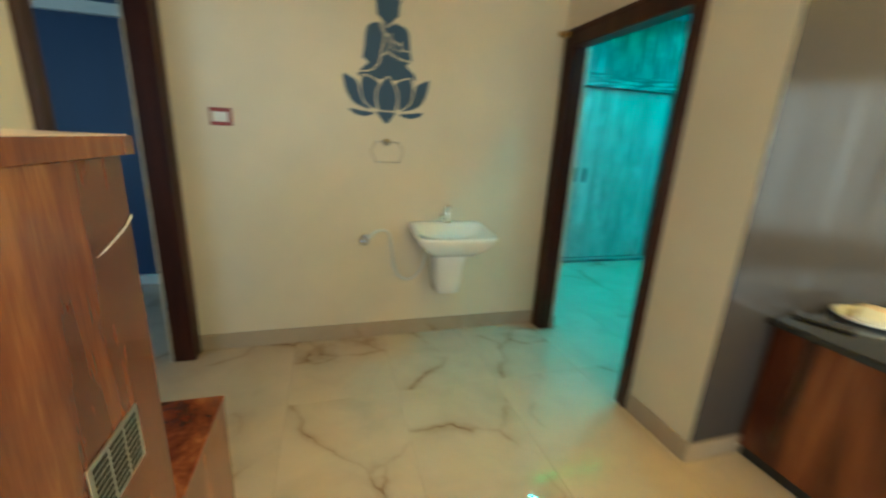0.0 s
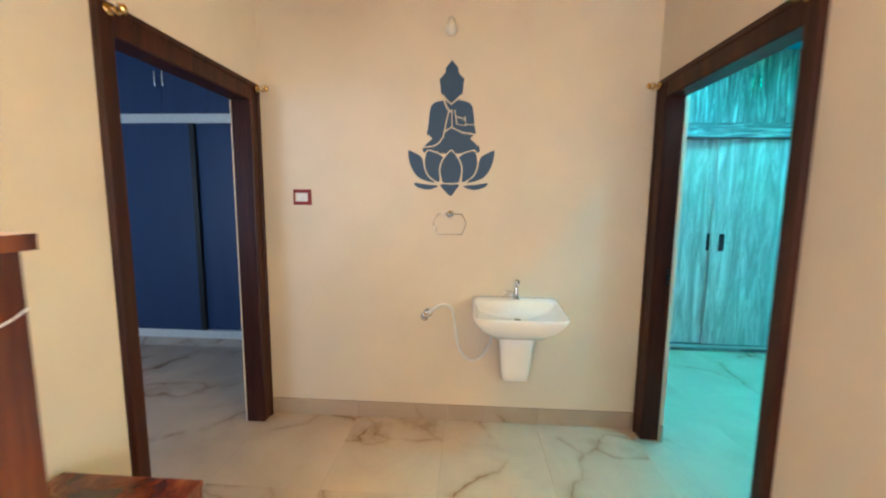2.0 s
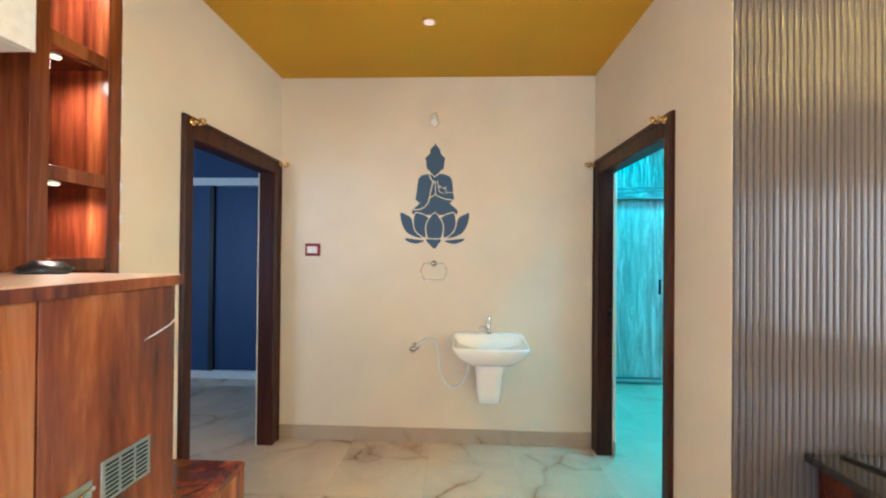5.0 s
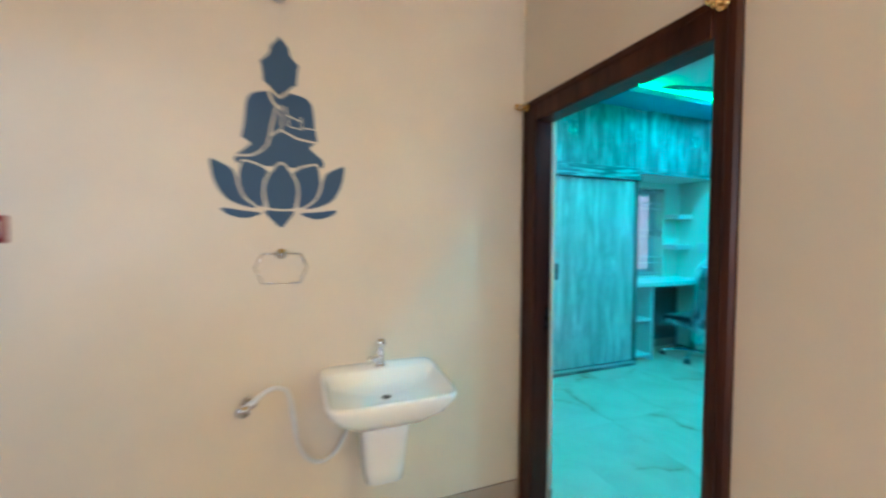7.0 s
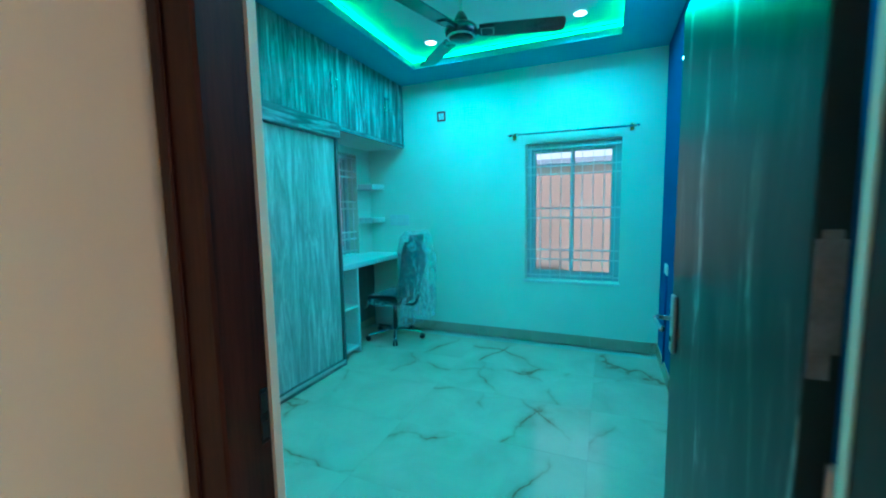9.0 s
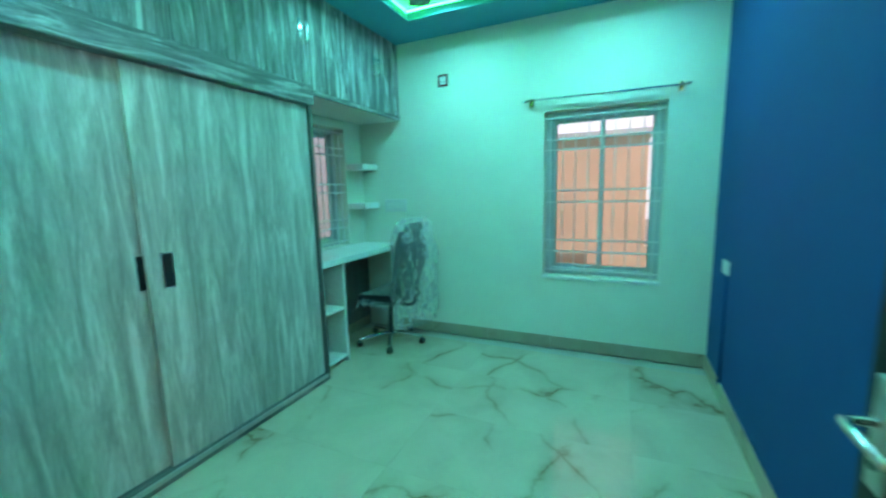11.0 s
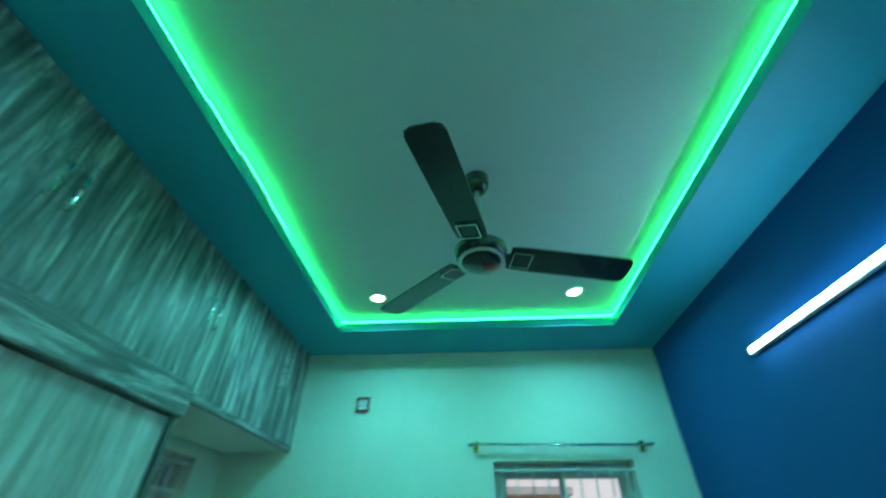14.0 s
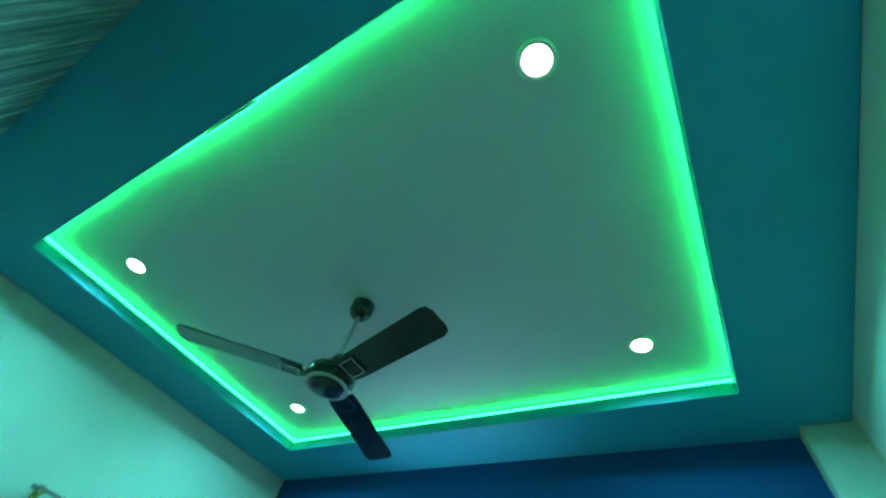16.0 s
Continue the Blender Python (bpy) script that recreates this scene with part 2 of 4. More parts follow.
fm, fnt, fb = material("clear_plastic_film")
fb.inputs["Base Color"].default_value, fb.inputs["Roughness"].default_value = (0.92, 0.95, 0.95, 1), 0.08
# whitish fold highlights put into the film's opacity by noise
fvec = coords(fnt, (9, 9, 4))
fnt.links.new(ramp(fnt, noise_tex(fnt, fvec, 1.6, 5, 0.6, 1.4), [(0.36, (0.09, 0.09, 0.09)), (0.52, (0.20, 0.20, 0.20)), (0.64, (0.40, 0.40, 0.40)), (0.78, (0.62, 0.62, 0.62))]), fb.inputs["Alpha"])
bump(fnt, fb, noise_tex(fnt, coords(fnt), 14, 4, 0.6, 1.0), 0.9, 0.02)
FILM = fm
OCHRE = paint("orange_render", (0.86, 0.60, 0.48), 0.8, 0.1)
PINK = paint("pale_pink_render", (0.70, 0.73, 0.82), 0.8, 0.1)
CONCRETE = paint("grey_render", (0.4, 0.38, 0.35), 0.85, 0.15)

# ---- builders ----
base_of = {}


def put(name, bm, mat, at=(0, 0, 0), smooth=False):
    me = bpy.data.meshes.new(name)
    bmesh.ops.translate(bm, verts=bm.verts, vec=-Vector(at))
    bm.to_mesh(me)
    bm.free()
    if smooth:
        for p in me.polygons:
            p.use_smooth = True
    me.materials.append(mat)
    ob = new(name, me)
    ob.location = at
    return ob


def thing(name, at, label, category, group=""):
    ob = new(name)
    ob.empty_display_size = 0.1
    ob.location = at
    base_of[ob] = Vector(at)
    return tagged(ob, label, category, group)


def part(name, bm, mat, parent, label="", smooth=False):
    """Links a bmesh, given in world coordinates, as one mesh under a thing or a part."""
    root = base_of[parent]
    ob = put(name, bm, mat, (0, 0, 0), smooth)
    ob.data.transform(Matrix.Translation(-root))
    ob.parent = parent
    base_of[ob] = root
    return tagged(ob, label) if label else ob


def single(name, bm, mat, label, category, at=None, group="", smooth=False):
    """A thing of one mesh, its origin at its base."""
    if at is None:
        lo = [min(v.co[i] for v in bm.verts) for i in range(3)]
        hi = [max(v.co[i] for v in bm.verts) for i in range(3)]
        at = ((lo[0] + hi[0]) / 2, (lo[1] + hi[1]) / 2, lo[2])
    ob = put(name, bm, mat, at, smooth)
    base_of[ob] = Vector(at)
    return tagged(ob, label, category, group)


def structure(name, bm, mat, label=""):
    ob = put(name, bm, mat)
    base_of[ob] = Vector((0, 0, 0))
    return tagged(ob, label, kind="structure")


def box(x0, x1, y0, y1, z0, z1, bevel=0.0, bm=None, segments=1):
    bm = bm or bmesh.new()
    r = bmesh.ops.create_cube(bm, size=1)
    for v in r["verts"]:
        v.co = Vector(((x0 + x1) / 2 + v.co.x * (x1 - x0), (y0 + y1) / 2 + v.co.y * (y1 - y0), (z0 + z1) / 2 + v.co.z * (z1 - z0)))
    if bevel:
        edges = list({e for v in r["verts"] for e in v.link_edges})
        bmesh.ops.bevel(bm, geom=edges, offset=bevel, segments=segments, affect="EDGES", profile=0.5)
    return bm


def boxes(*rows, bevel=0.0):
    bm = bmesh.new()
    for r in rows:
        box(*r, bevel=bevel, bm=bm)
    return bm


def cyl(p, q, r1, r2=None, seg=16, bm=None, caps=True):
    bm = bm or bmesh.new()
    p, q = Vector(p), Vector(q)
    d = q - p
    m = Matrix.Translation((p + q) / 2) @ d.to_track_quat("Z", "Y").to_matrix().to_4x4()
    bmesh.ops.create_cone(bm, cap_ends=caps, segments=seg, radius1=r1, radius2=r1 if r2 is None else r2, depth=d.length, matrix=m)
    return bm


def lathe(profile, centre, seg=24, bm=None):
    """Turns (radius, height) rows about the upright axis through centre."""
    bm = bm or bmesh.new()
    rings = []
    for r, h in profile:
        rings.append([bm.verts.new((centre[0] + r * math.cos(2 * math.pi * k / seg), centre[1] + r * math.sin(2 * math.pi * k / seg), centre[2] + h)) for k in range(seg)])
    for a, b in zip(rings, rings[1:]):
        for k in range(seg):
            bm.faces.new((a[k], a[(k + 1) % seg], b[(k + 1) % seg], b[k]))
    bm.faces.new(rings[0][::-1])
    bm.faces.new(rings[-1])
    bmesh.ops.recalc_face_normals(bm, faces=bm.faces)
    return bm


def tube(points, r, seg=10, closed=False, bm=None, smooth_steps=6):
    """A round tube along a smooth curve through the points."""
    bm = bm or bmesh.new()
    pts = [Vector(p) for p in points]
    path = []
    n = len(pts)
    spans = n if closed else n - 1
    for i in range(spans):
        p0, p1, p2, p3 = (pts[(i + k) % n] if closed else pts[min(max(i + k, 0), n - 1)] for k in (-1, 0, 1, 2))
        for s in range(smooth_steps):
            t = s / smooth_steps
            path.append(0.5 * ((2 * p1) + (p2 - p0) * t + (2 * p0 - 5 * p1 + 4 * p2 - p3) * t * t + (3 * p1 - p0 - 3 * p2 + p3) * t ** 3))
    if not closed:
        path.append(pts[-1])
    rings = []
    m = len(path)
    for i, p in enumerate(path):
        d = (path[(i + 1) % m] - path[i - 1]) if closed else (path[min(i + 1, m - 1)] - path[max(i - 1, 0)])
        q = d.to_track_quat("Z", "Y")
        rings.append([bm.verts.new(p + q @ Vector((r * math.cos(2 * math.pi * k / seg), r * math.sin(2 * math.pi * k / seg), 0))) for k in range(seg)])
    for i in range(m if closed else m - 1):
        a, b = rings[i], rings[(i + 1) % m]
        for k in range(seg):
            bm.faces.new((a[k], a[(k + 1) % seg], b[(k + 1) % seg], b[k]))
    if not closed:
        bm.faces.new(rings[0][::-1])
        bm.faces.new(rings[-1])
    bmesh.ops.recalc_face_normals(bm, faces=bm.faces)
    return bm


def plate(points, axis, at, thick):
    """An outline in a plane (axis 'y': points are x, z; 'x': y, z; 'z': x, y), given thickness."""
    bm = bmesh.new()
    put3 = {"y": lambda a, b: (a, at, b), "x": lambda a, b: (at, a, b), "z": lambda a, b: (a, b, at)}[axis]
    f = bm.faces.new([bm.verts.new(put3(a, b)) for a, b in points])
    r = bmesh.ops.extrude_face_region(bm, geom=[f])
    d = {"x": (thick, 0, 0), "y": (0, thick, 0), "z": (0, 0, thick)}[axis]
    bmesh.ops.translate(bm, verts=[v for v in r["geom"] if isinstance(v, bmesh.types.BMVert)], vec=d)
    bmesh.ops.recalc_face_normals(bm, faces=bm.faces)
    return bm


# ---- setting: hall ----
structure("wall_basin", boxes((L, R, BK, BK + TH, 0, HC)), CREAM)
YN, YF = DY0 + FWN, DY1 - FWF         # clear opening of the two hall doorways
FD, FL = 0.092, 0.106                 # depth of the right and left door frames inside the wall
structure("wall_left", boxes((L - TH, L, 1.585, DY0, 0, HC), (L - TH, L, DY0, DY1, DH, HC), (L - TH, L, DY1, BK + TH, 0, HC), (L - TH, L - FL, YF - 0.001, DY1, 0, DH), (L - TH, L - FL, DY0, YN + 0.001, 0, DH), (L - TH, L - FL, YN + 0.001, YF - 0.001, DH - FWT + 0.03, DH)), CREAM)
structure("wall_right", boxes((R, R + TH, FY, DY0, 0, 3.1), (R, R + TH, DY0, DY1, DH, 3.1), (R, R + TH, DY1, 3.265, 0, 3.1), (R + FD, R + TH, YF - 0.003, DY1, 0, DH), (R + FD, R + TH, DY0, YN, 0, DH), (R + FD, R + TH, YN, YF - 0.003, DH - FWT + 0.03, DH)), CREAM)
structure("wall_fluted_back", boxes((R + TH, HX1, FY + 0.012, FY + 0.13, 0, HC)), CREAM)
# unseen hall walls; the openings are added for the fill lamps
structure("wall_hall_left", boxes((L - 0.42, L - 0.30, HY0, -2.4, 0, HC), (L - 0.42, L - 0.30, -1.1, 1.585, 0, HC), (L - 0.42, L - 0.30, -2.4, -1.1, 0, 0.65), (L - 0.42, L - 0.30, -2.4, -1.1, 2.15, HC), (L - 0.30, L - TH, 1.585, 1.70, 0, HC)), CREAM)
structure("wall_hall_side", boxes((HX1, HX1 + TH, HY0, -2.3, 0, HC), (HX1, HX1 + TH, -0.3, FY + 0.13, 0, HC), (HX1, HX1 + TH, -2.3, -0.3, 0, 0.6), (HX1, HX1 + TH, -2.3, -0.3, 2.2, HC)), CREAM)
structure("wall_hall_front", boxes((L - 0.42, 0.4, HY0 - TH, HY0, 0, HC), (3.6, HX1, HY0 - TH, HY0, 0, HC), (0.4, 3.6, HY0 - TH, HY0, 2.4, HC), (0.4, 3.6, HY0 - TH, HY0, 0, 0.3)), CREAM)
structure("ceiling_hall", boxes((L - 0.42, HX1, HY0, FY, HC, HC + 0.12), (L, R, FY, BK, HC, HC + 0.12)), MUSTARD)
FLOOR = structure("floor", boxes((LX0, BX1 + 0.2, HY0, 5.4, -0.15, -0.012)), GROUT)

# ---- setting: bedroom ----
structure("wall_bedroom_near", boxes((BX0 - TH, WX0 - 0.001, 4.13, BY1, 0, 3.1), (BX0 - TH, BX0, 3.265, 4.13, 2.08, 3.1)), PALE)
structure("wall_near_face", boxes((BX0, BX0 + 0.004, YF, 3.175, 0, BC), (BX0, BX0 + 0.004, 1.95, YF, DH, BC), (BX0, BX0 + 0.004, 3.175, 4.13, 2.16, BC)), PALE)
structure("pilaster", boxes((BX0, 2.545, BY0, 1.89, 0, BC)), PALE)
structure("wall_blue", boxes((BX0, BX1, BY0 - TH, BY0, 0, 3.1)), BLUE)
WIN = (2.155, 3.083, 0.675, 2.105)
structure("wall_far", boxes((BX1, BX1 + 0.2, BY0 - TH, WIN[0], 0, 3.1), (BX1, BX1 + 0.2, WIN[1], BY1 + 0.2, 0, 3.1), (BX1, BX1 + 0.2, WIN[0], WIN[1], 0, WIN[2]), (BX1, BX1 + 0.2, WIN[0], WIN[1], WIN[3], 3.1)), PALE)
NW = (4.86, 5.68, 0.935, 2.09)
structure("wall_niche", boxes((BX0 - TH, NW[0], BY1, BY1 + 0.2, 0, 3.1), (NW[1], BX1, BY1, BY1 + 0.2, 0, 3.1), (NW[0], NW[1], BY1, BY1 + 0.2, 0, NW[2]), (NW[0], NW[1], BY1, BY1 + 0.2, NW[3], 3.1)), PALE)
structure("ceiling_border", boxes((BX0 + 0.005, TR[0], BY0, BY1, BC, BC + 0.06), (TR[1], BX1, BY0, BY1, BC, BC + 0.06), (TR[0], TR[1], BY0, TR[2], BC, BC + 0.06), (TR[0], TR[1], TR[3], BY1, BC, BC + 0.06)), TEAL)
structure("ceiling_tray", boxes((BX0, BX1, BY0, BY1, TC, TC + 0.1)), WHITE)
e = 0.03
structure("ceiling_cove", boxes((TR[0] - e - 0.02, TR[0] - e, TR[2] - e, TR[3] + e, BC + 0.06, TC), (TR[1] + e, TR[1] + e + 0.02, TR[2] - e, TR[3] + e, BC + 0.06, TC), (TR[0] - e, TR[1] + e, TR[2] - e - 0.02, TR[2] - e, BC + 0.06, TC), (TR[0] - e, TR[1] + e, TR[3] + e, TR[3] + e + 0.02, BC + 0.06, TC)), WHITE)
# LED strips on the cove's ledge; the one over the wardrobe sags and bulges where it has come loose
cxm, cym = (TR[0] + TR[1]) / 2, (TR[2] + TR[3]) / 2
hx, hy = (TR[1] - TR[0]) / 2 + 0.010, (TR[3] - TR[2]) / 2 + 0.010
for ang, half, px, py in ((0, hy, TR[0] - 0.012, cym), (180, hy, TR[1] + 0.012, cym), (90, hx, cxm, TR[2] - 0.012), (270, hx, cxm, TR[3] + 0.012)):
    strip = thing("led_strip", (px, py, BC + 0.06), "glowing green LED strip along the ceiling cove", "light strip", "cove light strips")
    runs = [(-half, half, 0.0, 0.0)]
    if ang == 270:
        runs = [(-half, -0.42, 0.0, 0.0), (-0.42, -0.18, 0.010, -0.004), (-0.18, 0.10, 0.020, -0.006), (0.10, 0.34, 0.012, -0.004), (0.34, half, -0.006, 0.0)]
    channel, diffuser = bmesh.new(), bmesh.new()
    for a, b, out, dz in runs:
        m = pose(px, py, BC + 0.080 + dz, 0, 0, ang) @ pose(out, 0, 0, 0, -18, 0)
        for target, x0, x1, w in ((channel, -0.006, -0.001, 0.010), (diffuser, 0.0, 0.003, 0.006)):
            piece = box(x0, x1, a, b, -w, w)
            bmesh.ops.transform(piece, matrix=m, verts=piece.verts)
            me = bpy.data.meshes.new("run")
            piece.to_mesh(me)
            piece.free()
            target.from_mesh(me)
            bpy.data.meshes.remove(me)
    part("channel", channel, PLASTIC, strip)
    part("diffuser", diffuser, LED, strip, "glowing green diffuser")

# ---- setting: left room ----
# the near wall's unseen opening is added for the fill lamp
structure("wall_left_room", boxes((LX0 - TH, LX0, 0.9, 5.2, 0, 3.2), (LX0, -3.2, 0.9, 1.0, 0, 3.2), (-1.6, L - 0.42, 0.9, 1.0, 0, 3.2), (-3.2, -1.6, 0.9, 1.0, 0, 0.85), (-3.2, -1.6, 0.9, 1.0, 2.15, 3.2), (LX0 - TH, L - TH, 5.1, 5.2, 0, 3.2), (L - TH, L, BK + TH, 5.2, 0, 3.2)), PALE)
structure("ceiling_left_room", boxes((LX0 - TH, L, 0.9, 5.2, 3.1, 3.2)), WHITE)


# ---- doors ----
def door_frame(name, x0, x1, y0, y1, top, near, far, head):
    bm = boxes((x0, x1, y0, y0 + near, 0, top), (x0, x1, y1 - far, y1, 0, top), (x0, x1, y0 + near, y1 - far, top - head, top), bevel=0.006)
    # raised outer bead round the face
    face, out = (x0, -0.007) if name == "door_1" else (x1, 0.007)
    lo, hi = min(face, face + out), max(face, face + out)
    for b in ((y0 + 0.004, y0 + 0.034, 0.0, top - 0.004), (y1 - 0.034, y1 - 0.004, 0.0, top - 0.004), (y0 + 0.034, y1 - 0.034, top - 0.034, top - 0.004)):
        box(lo, hi, *b, 0.003, bm)
    return structure(name, bm, FRAME, "dark brown polished wooden door frame")


fr_right = door_frame("door_1", R - 0.017, R + FD, DY0, DY1, DH, FWN, FWF, FWT)
fr_left = door_frame("door_2", L - FL, L + 0.017, DY0, DY1, DH, FWN, FWF, FWT)
fr_bath = door_frame("door_3", BX0 - 0.12, BX0 + 0.014, 3.205, 4.13, 2.16, 0.07, 0.07, 0.07)

# ---- wardrobe wall of the bedroom ----
def bar_handle(parent, x, y, z0, z1, d=-0.028):
    bm = tube([(x, y, z0), (x, y + d, z0 + 0.012), (x, y + d, z1 - 0.012), (x, y, z1)], 0.0075, 8)
    part("handle", bm, CHROME, parent, "chrome bow handle", True)


def sliding_wardrobe(name, x0, x1, y, depth, split, front, cross, label, hx):
    w = thing(name, ((x0 + x1) / 2, y, 0), label, "wardrobe")
    part("side_panel", box(x0, x0 + 0.042, y, y + depth, 0.06, 2.085, 0.002), STILE, w, "plain dark grey side panel")
    part("side_panel", box(x1 - 0.03, x1, y - 0.012, y + depth, 0.06, 2.085, 0.002), STILE, w)
    part("back_panel", box(x0 + 0.042, x1 - 0.03, y + depth - 0.012, y + depth - 0.002, 0.06, 2.085), IVORY, w)
    part("plinth", box(x0, x1, y - 0.012, y + 0.1, 0, 0.06, 0.004), cross, w)
    part("track", box(x0 + 0.002, x1 - 0.03, y - 0.022, y - 0.012, 0.035, 0.06), STEEL, w, "brushed steel sliding track")
    a = part("sliding_door", box(x0 + 0.046, split + 0.03, y + 0.045, y + 0.065, 0.065, 2.085), front, w)
    b = part("sliding_door", box(split, x1 - 0.03, y + 0.008, y + 0.03, 0.065, 2.08, 0.003), front, w)
    for d, x, yy, pw in ((a, split - 0.024, y + 0.045, 0.034), (b, hx, y + 0.008, 0.05)):
        part("pull", boxes((x, x + pw, yy - 0.004, yy, 1.01, 1.18), bevel=0.0015), BLACK, d, "black recessed finger pull")
        part("rim", boxes((x - 0.004, x, yy - 0.006, yy, 1.005, 1.185), (x + pw, x + pw + 0.004, yy - 0.006, yy, 1.005, 1.185), (x - 0.004, x + pw + 0.004, yy - 0.006, yy, 1.18, 1.185), (x - 0.004, x + pw + 0.004, yy - 0.006, yy, 1.005, 1.01)), STEEL, d)
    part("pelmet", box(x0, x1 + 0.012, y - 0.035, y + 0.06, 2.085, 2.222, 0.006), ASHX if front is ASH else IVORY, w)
    return w


sliding_wardrobe("wardrobe", WX0, 4.690, WY, BY1 - WY, 3.50, ASH, ASHX, "grey streaked laminate wardrobe with two sliding doors", 3.572)
edges = [WX0, 2.865, 3.31, 3.755, 4.20, 4.645, 5.09, 5.535, BX1]
for i in range(4):
    x0, xm, x1 = edges[2 * i], edges[2 * i + 1], edges[2 * i + 2]
    z0 = 2.224 if i < 2 else 2.168
    cab = thing("loft_cabinet", ((x0 + x1) / 2, WY, z0), "grey streaked laminate loft cabinet above the wardrobe", "cabinet", "loft cabinets")
    zb = 2.224 if i < 2 else 2.168
    part("carcass", boxes((x0 + 0.001, x1 - 0.001, WY + 0.02, BY1, zb, BC)), IVORY, cab, "white laminate box")
    if i == 3:
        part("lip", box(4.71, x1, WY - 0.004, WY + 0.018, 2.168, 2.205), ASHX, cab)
    zd = 2.225 if i < 2 else 2.208
    for a, b, h in ((x0, xm, xm - 0.035), (xm, x1, xm + 0.035)):
        lo = 2.225 if b <= 4.71 else zd
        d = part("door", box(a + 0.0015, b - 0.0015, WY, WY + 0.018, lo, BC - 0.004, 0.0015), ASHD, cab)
        bar_handle(d, h, WY, 2.50, 2.64)

# ---- study niche ----
desk = thing("desk", (5.35, WY, 0), "white laminate desk built into the niche", "desk")
part("desktop", box(4.697, BX1, WY + 0.05, BY1, 0.872, 0.925, 0.003), IVORY, desk)
part("side_panel", box(5.02, 5.045, WY + 0.07, BY1 - 0.005, 0, 0.872, 0.002), IVORY, desk)
part("back_panel", box(4.715, 5.02, BY1 - 0.02, BY1 - 0.004, 0, 0.872), IVORY, desk)
part("side_panel", box(4.697, 4.715, WY + 0.07, BY1 - 0.004, 0, 0.872), IVORY, desk)
# dark sheet added on the wall to darken the space below the desktop
part("back_panel", box(5.047, BX1 - 0.003, BY1 - 0.018, BY1 - 0.002, 0, 0.870), STILE, desk, "dark grey sheet added to darken the space under the desk")
for z in (0.045, 0.468):
    part("shelf", box(4.715, 5.02, WY + 0.075, BY1 - 0.02, z, z + 0.025, 0.002), IVORY, desk)
for z in (1.69, 1.295):
    single("corner_shelf", box(5.69, BX1, 4.81, BY1, z, z + 0.06, 0.003), IVORY, "white laminate wall shelf in the niche corner", "shelf", group="corner shelves")


def window(name, ax, at, depth, a0, a1, z0, z1, sign, label):
    """A two-sash window with a steel grille: ax 'x' for a wall of constant x, 'y' for constant y."""
    def B(p0, p1, q0, q1, u, v, bevel=0.0, bm=None):
        return box(p0, p1, q0, q1, u, v, bevel, bm) if ax == "x" else box(q0, q1, p0, p1, u, v, bevel, bm)
    w = new(name)
    base_of[w] = Vector((0, 0, 0))
    tagged(w, label, kind="structure")
    f = at + depth * 0.62
    bm = bmesh.new()
    t = 0.055
    for q0, q1, u, v in ((a0, a0 + t, z0, z1), (a1 - t, a1, z0, z1), (a0 + t, a1 - t, z0, z0 + t), (a0 + t, a1 - t, z1 - t, z1)):
        B(f, f + 0.06, q0, q1, u, v, 0.004, bm)
    part("window_frame", bm, ALU, w)
    mid = (a0 + a1) / 2
    for k, (q0, q1) in enumerate(((a0 + t, mid + 0.02), (mid - 0.02, a1 - t))):
        o = f + 0.008 + 0.024 * k
        bm = bmesh.new()
        s = 0.034
        for c0, c1, u, v in ((q0, q0 + s, z0 + t, z1 - t), (q1 - s, q1, z0 + t, z1 - t), (q0 + s, q1 - s, z0 + t, z0 + t + s), (q0 + s, q1 - s, z1 - t - s, z1 - t)):
            B(o, o + 0.02, c0, c1, u, v, 0.003, bm)
        sash = part("sash", bm, ALU, w)
        p = part("pane", B(o + 0.008, o + 0.012, q0 + s, q1 - s, z0 + t + s, z1 - t - s), GLASS, sash)
        p.visible_shadow = False
    g = at + 0.035
    bm = bmesh.new()
    n = 9
    for i in range(n):
        q = a0 + (a1 - a0) * (i + 0.5) / n
        B(g, g + 0.009, q - 0.0045, q + 0.0045, z0, z1, 0, bm)
    for zz in (0.155, 0.225, 0.46, 0.53, 0.775, 0.835, 0.965, 0.035):
        z = z0 + (z1 - z0) * zz
        B(g - 0.004, g + 0.012, a0, a1, z - 0.007, z + 0.007, 0, bm)
    part("grille", bm, GRILLE, w, "painted steel window grille")
    bm = B(at - 0.012, at + depth, a0 - 0.012, a1 + 0.012, z0 - 0.03, z0 - 0.001, 0.004)
    part("window_sill", bm, IVORY, w)
    return w


window("window_1", "x", BX1, 0.2, WIN[0], WIN[1], WIN[2], WIN[3], 1, "two-sash grey aluminium window with a steel grille")
window("window_2", "y", BY1, 0.2, NW[0], NW[1], NW[2], NW[3], 1, "grey window with a steel grille beside the desk")

# ---- outside the windows ----
structure("ground", boxes((-40, 60, -40, 60, -0.9, -0.6)), CONCRETE)
nb = thing("house", (9.5, 2.6, -0.6), "orange rendered neighbouring house", "house")
part("wall", box(8.3, 16, 2.15, 7.0, -0.6, 2.12), OCHRE, nb)
part("roof", box(8.2, 16.1, 2.11, 7.1, 2.12, 2.20), PINK, nb)
single("garden_wall", box(8.3, 8.45, -4.0, 2.15, -0.6, 0.64), OCHRE, "low orange rendered garden wall", "wall")
nb2 = thing("house", (5, 12, -0.6), "pale pink rendered house behind the garden", "house")
part("wall", box(0, 12, 8.2, 15, -0.6, 4.2), PINK, nb2)
part("roof", box(-0.1, 12.1, 8.1, 15.1, 4.2, 4.35), CONCRETE, nb2)

sky_glow = glow("overcast_sky_glow", (0.77, 0.75, 1.0), 1.25)
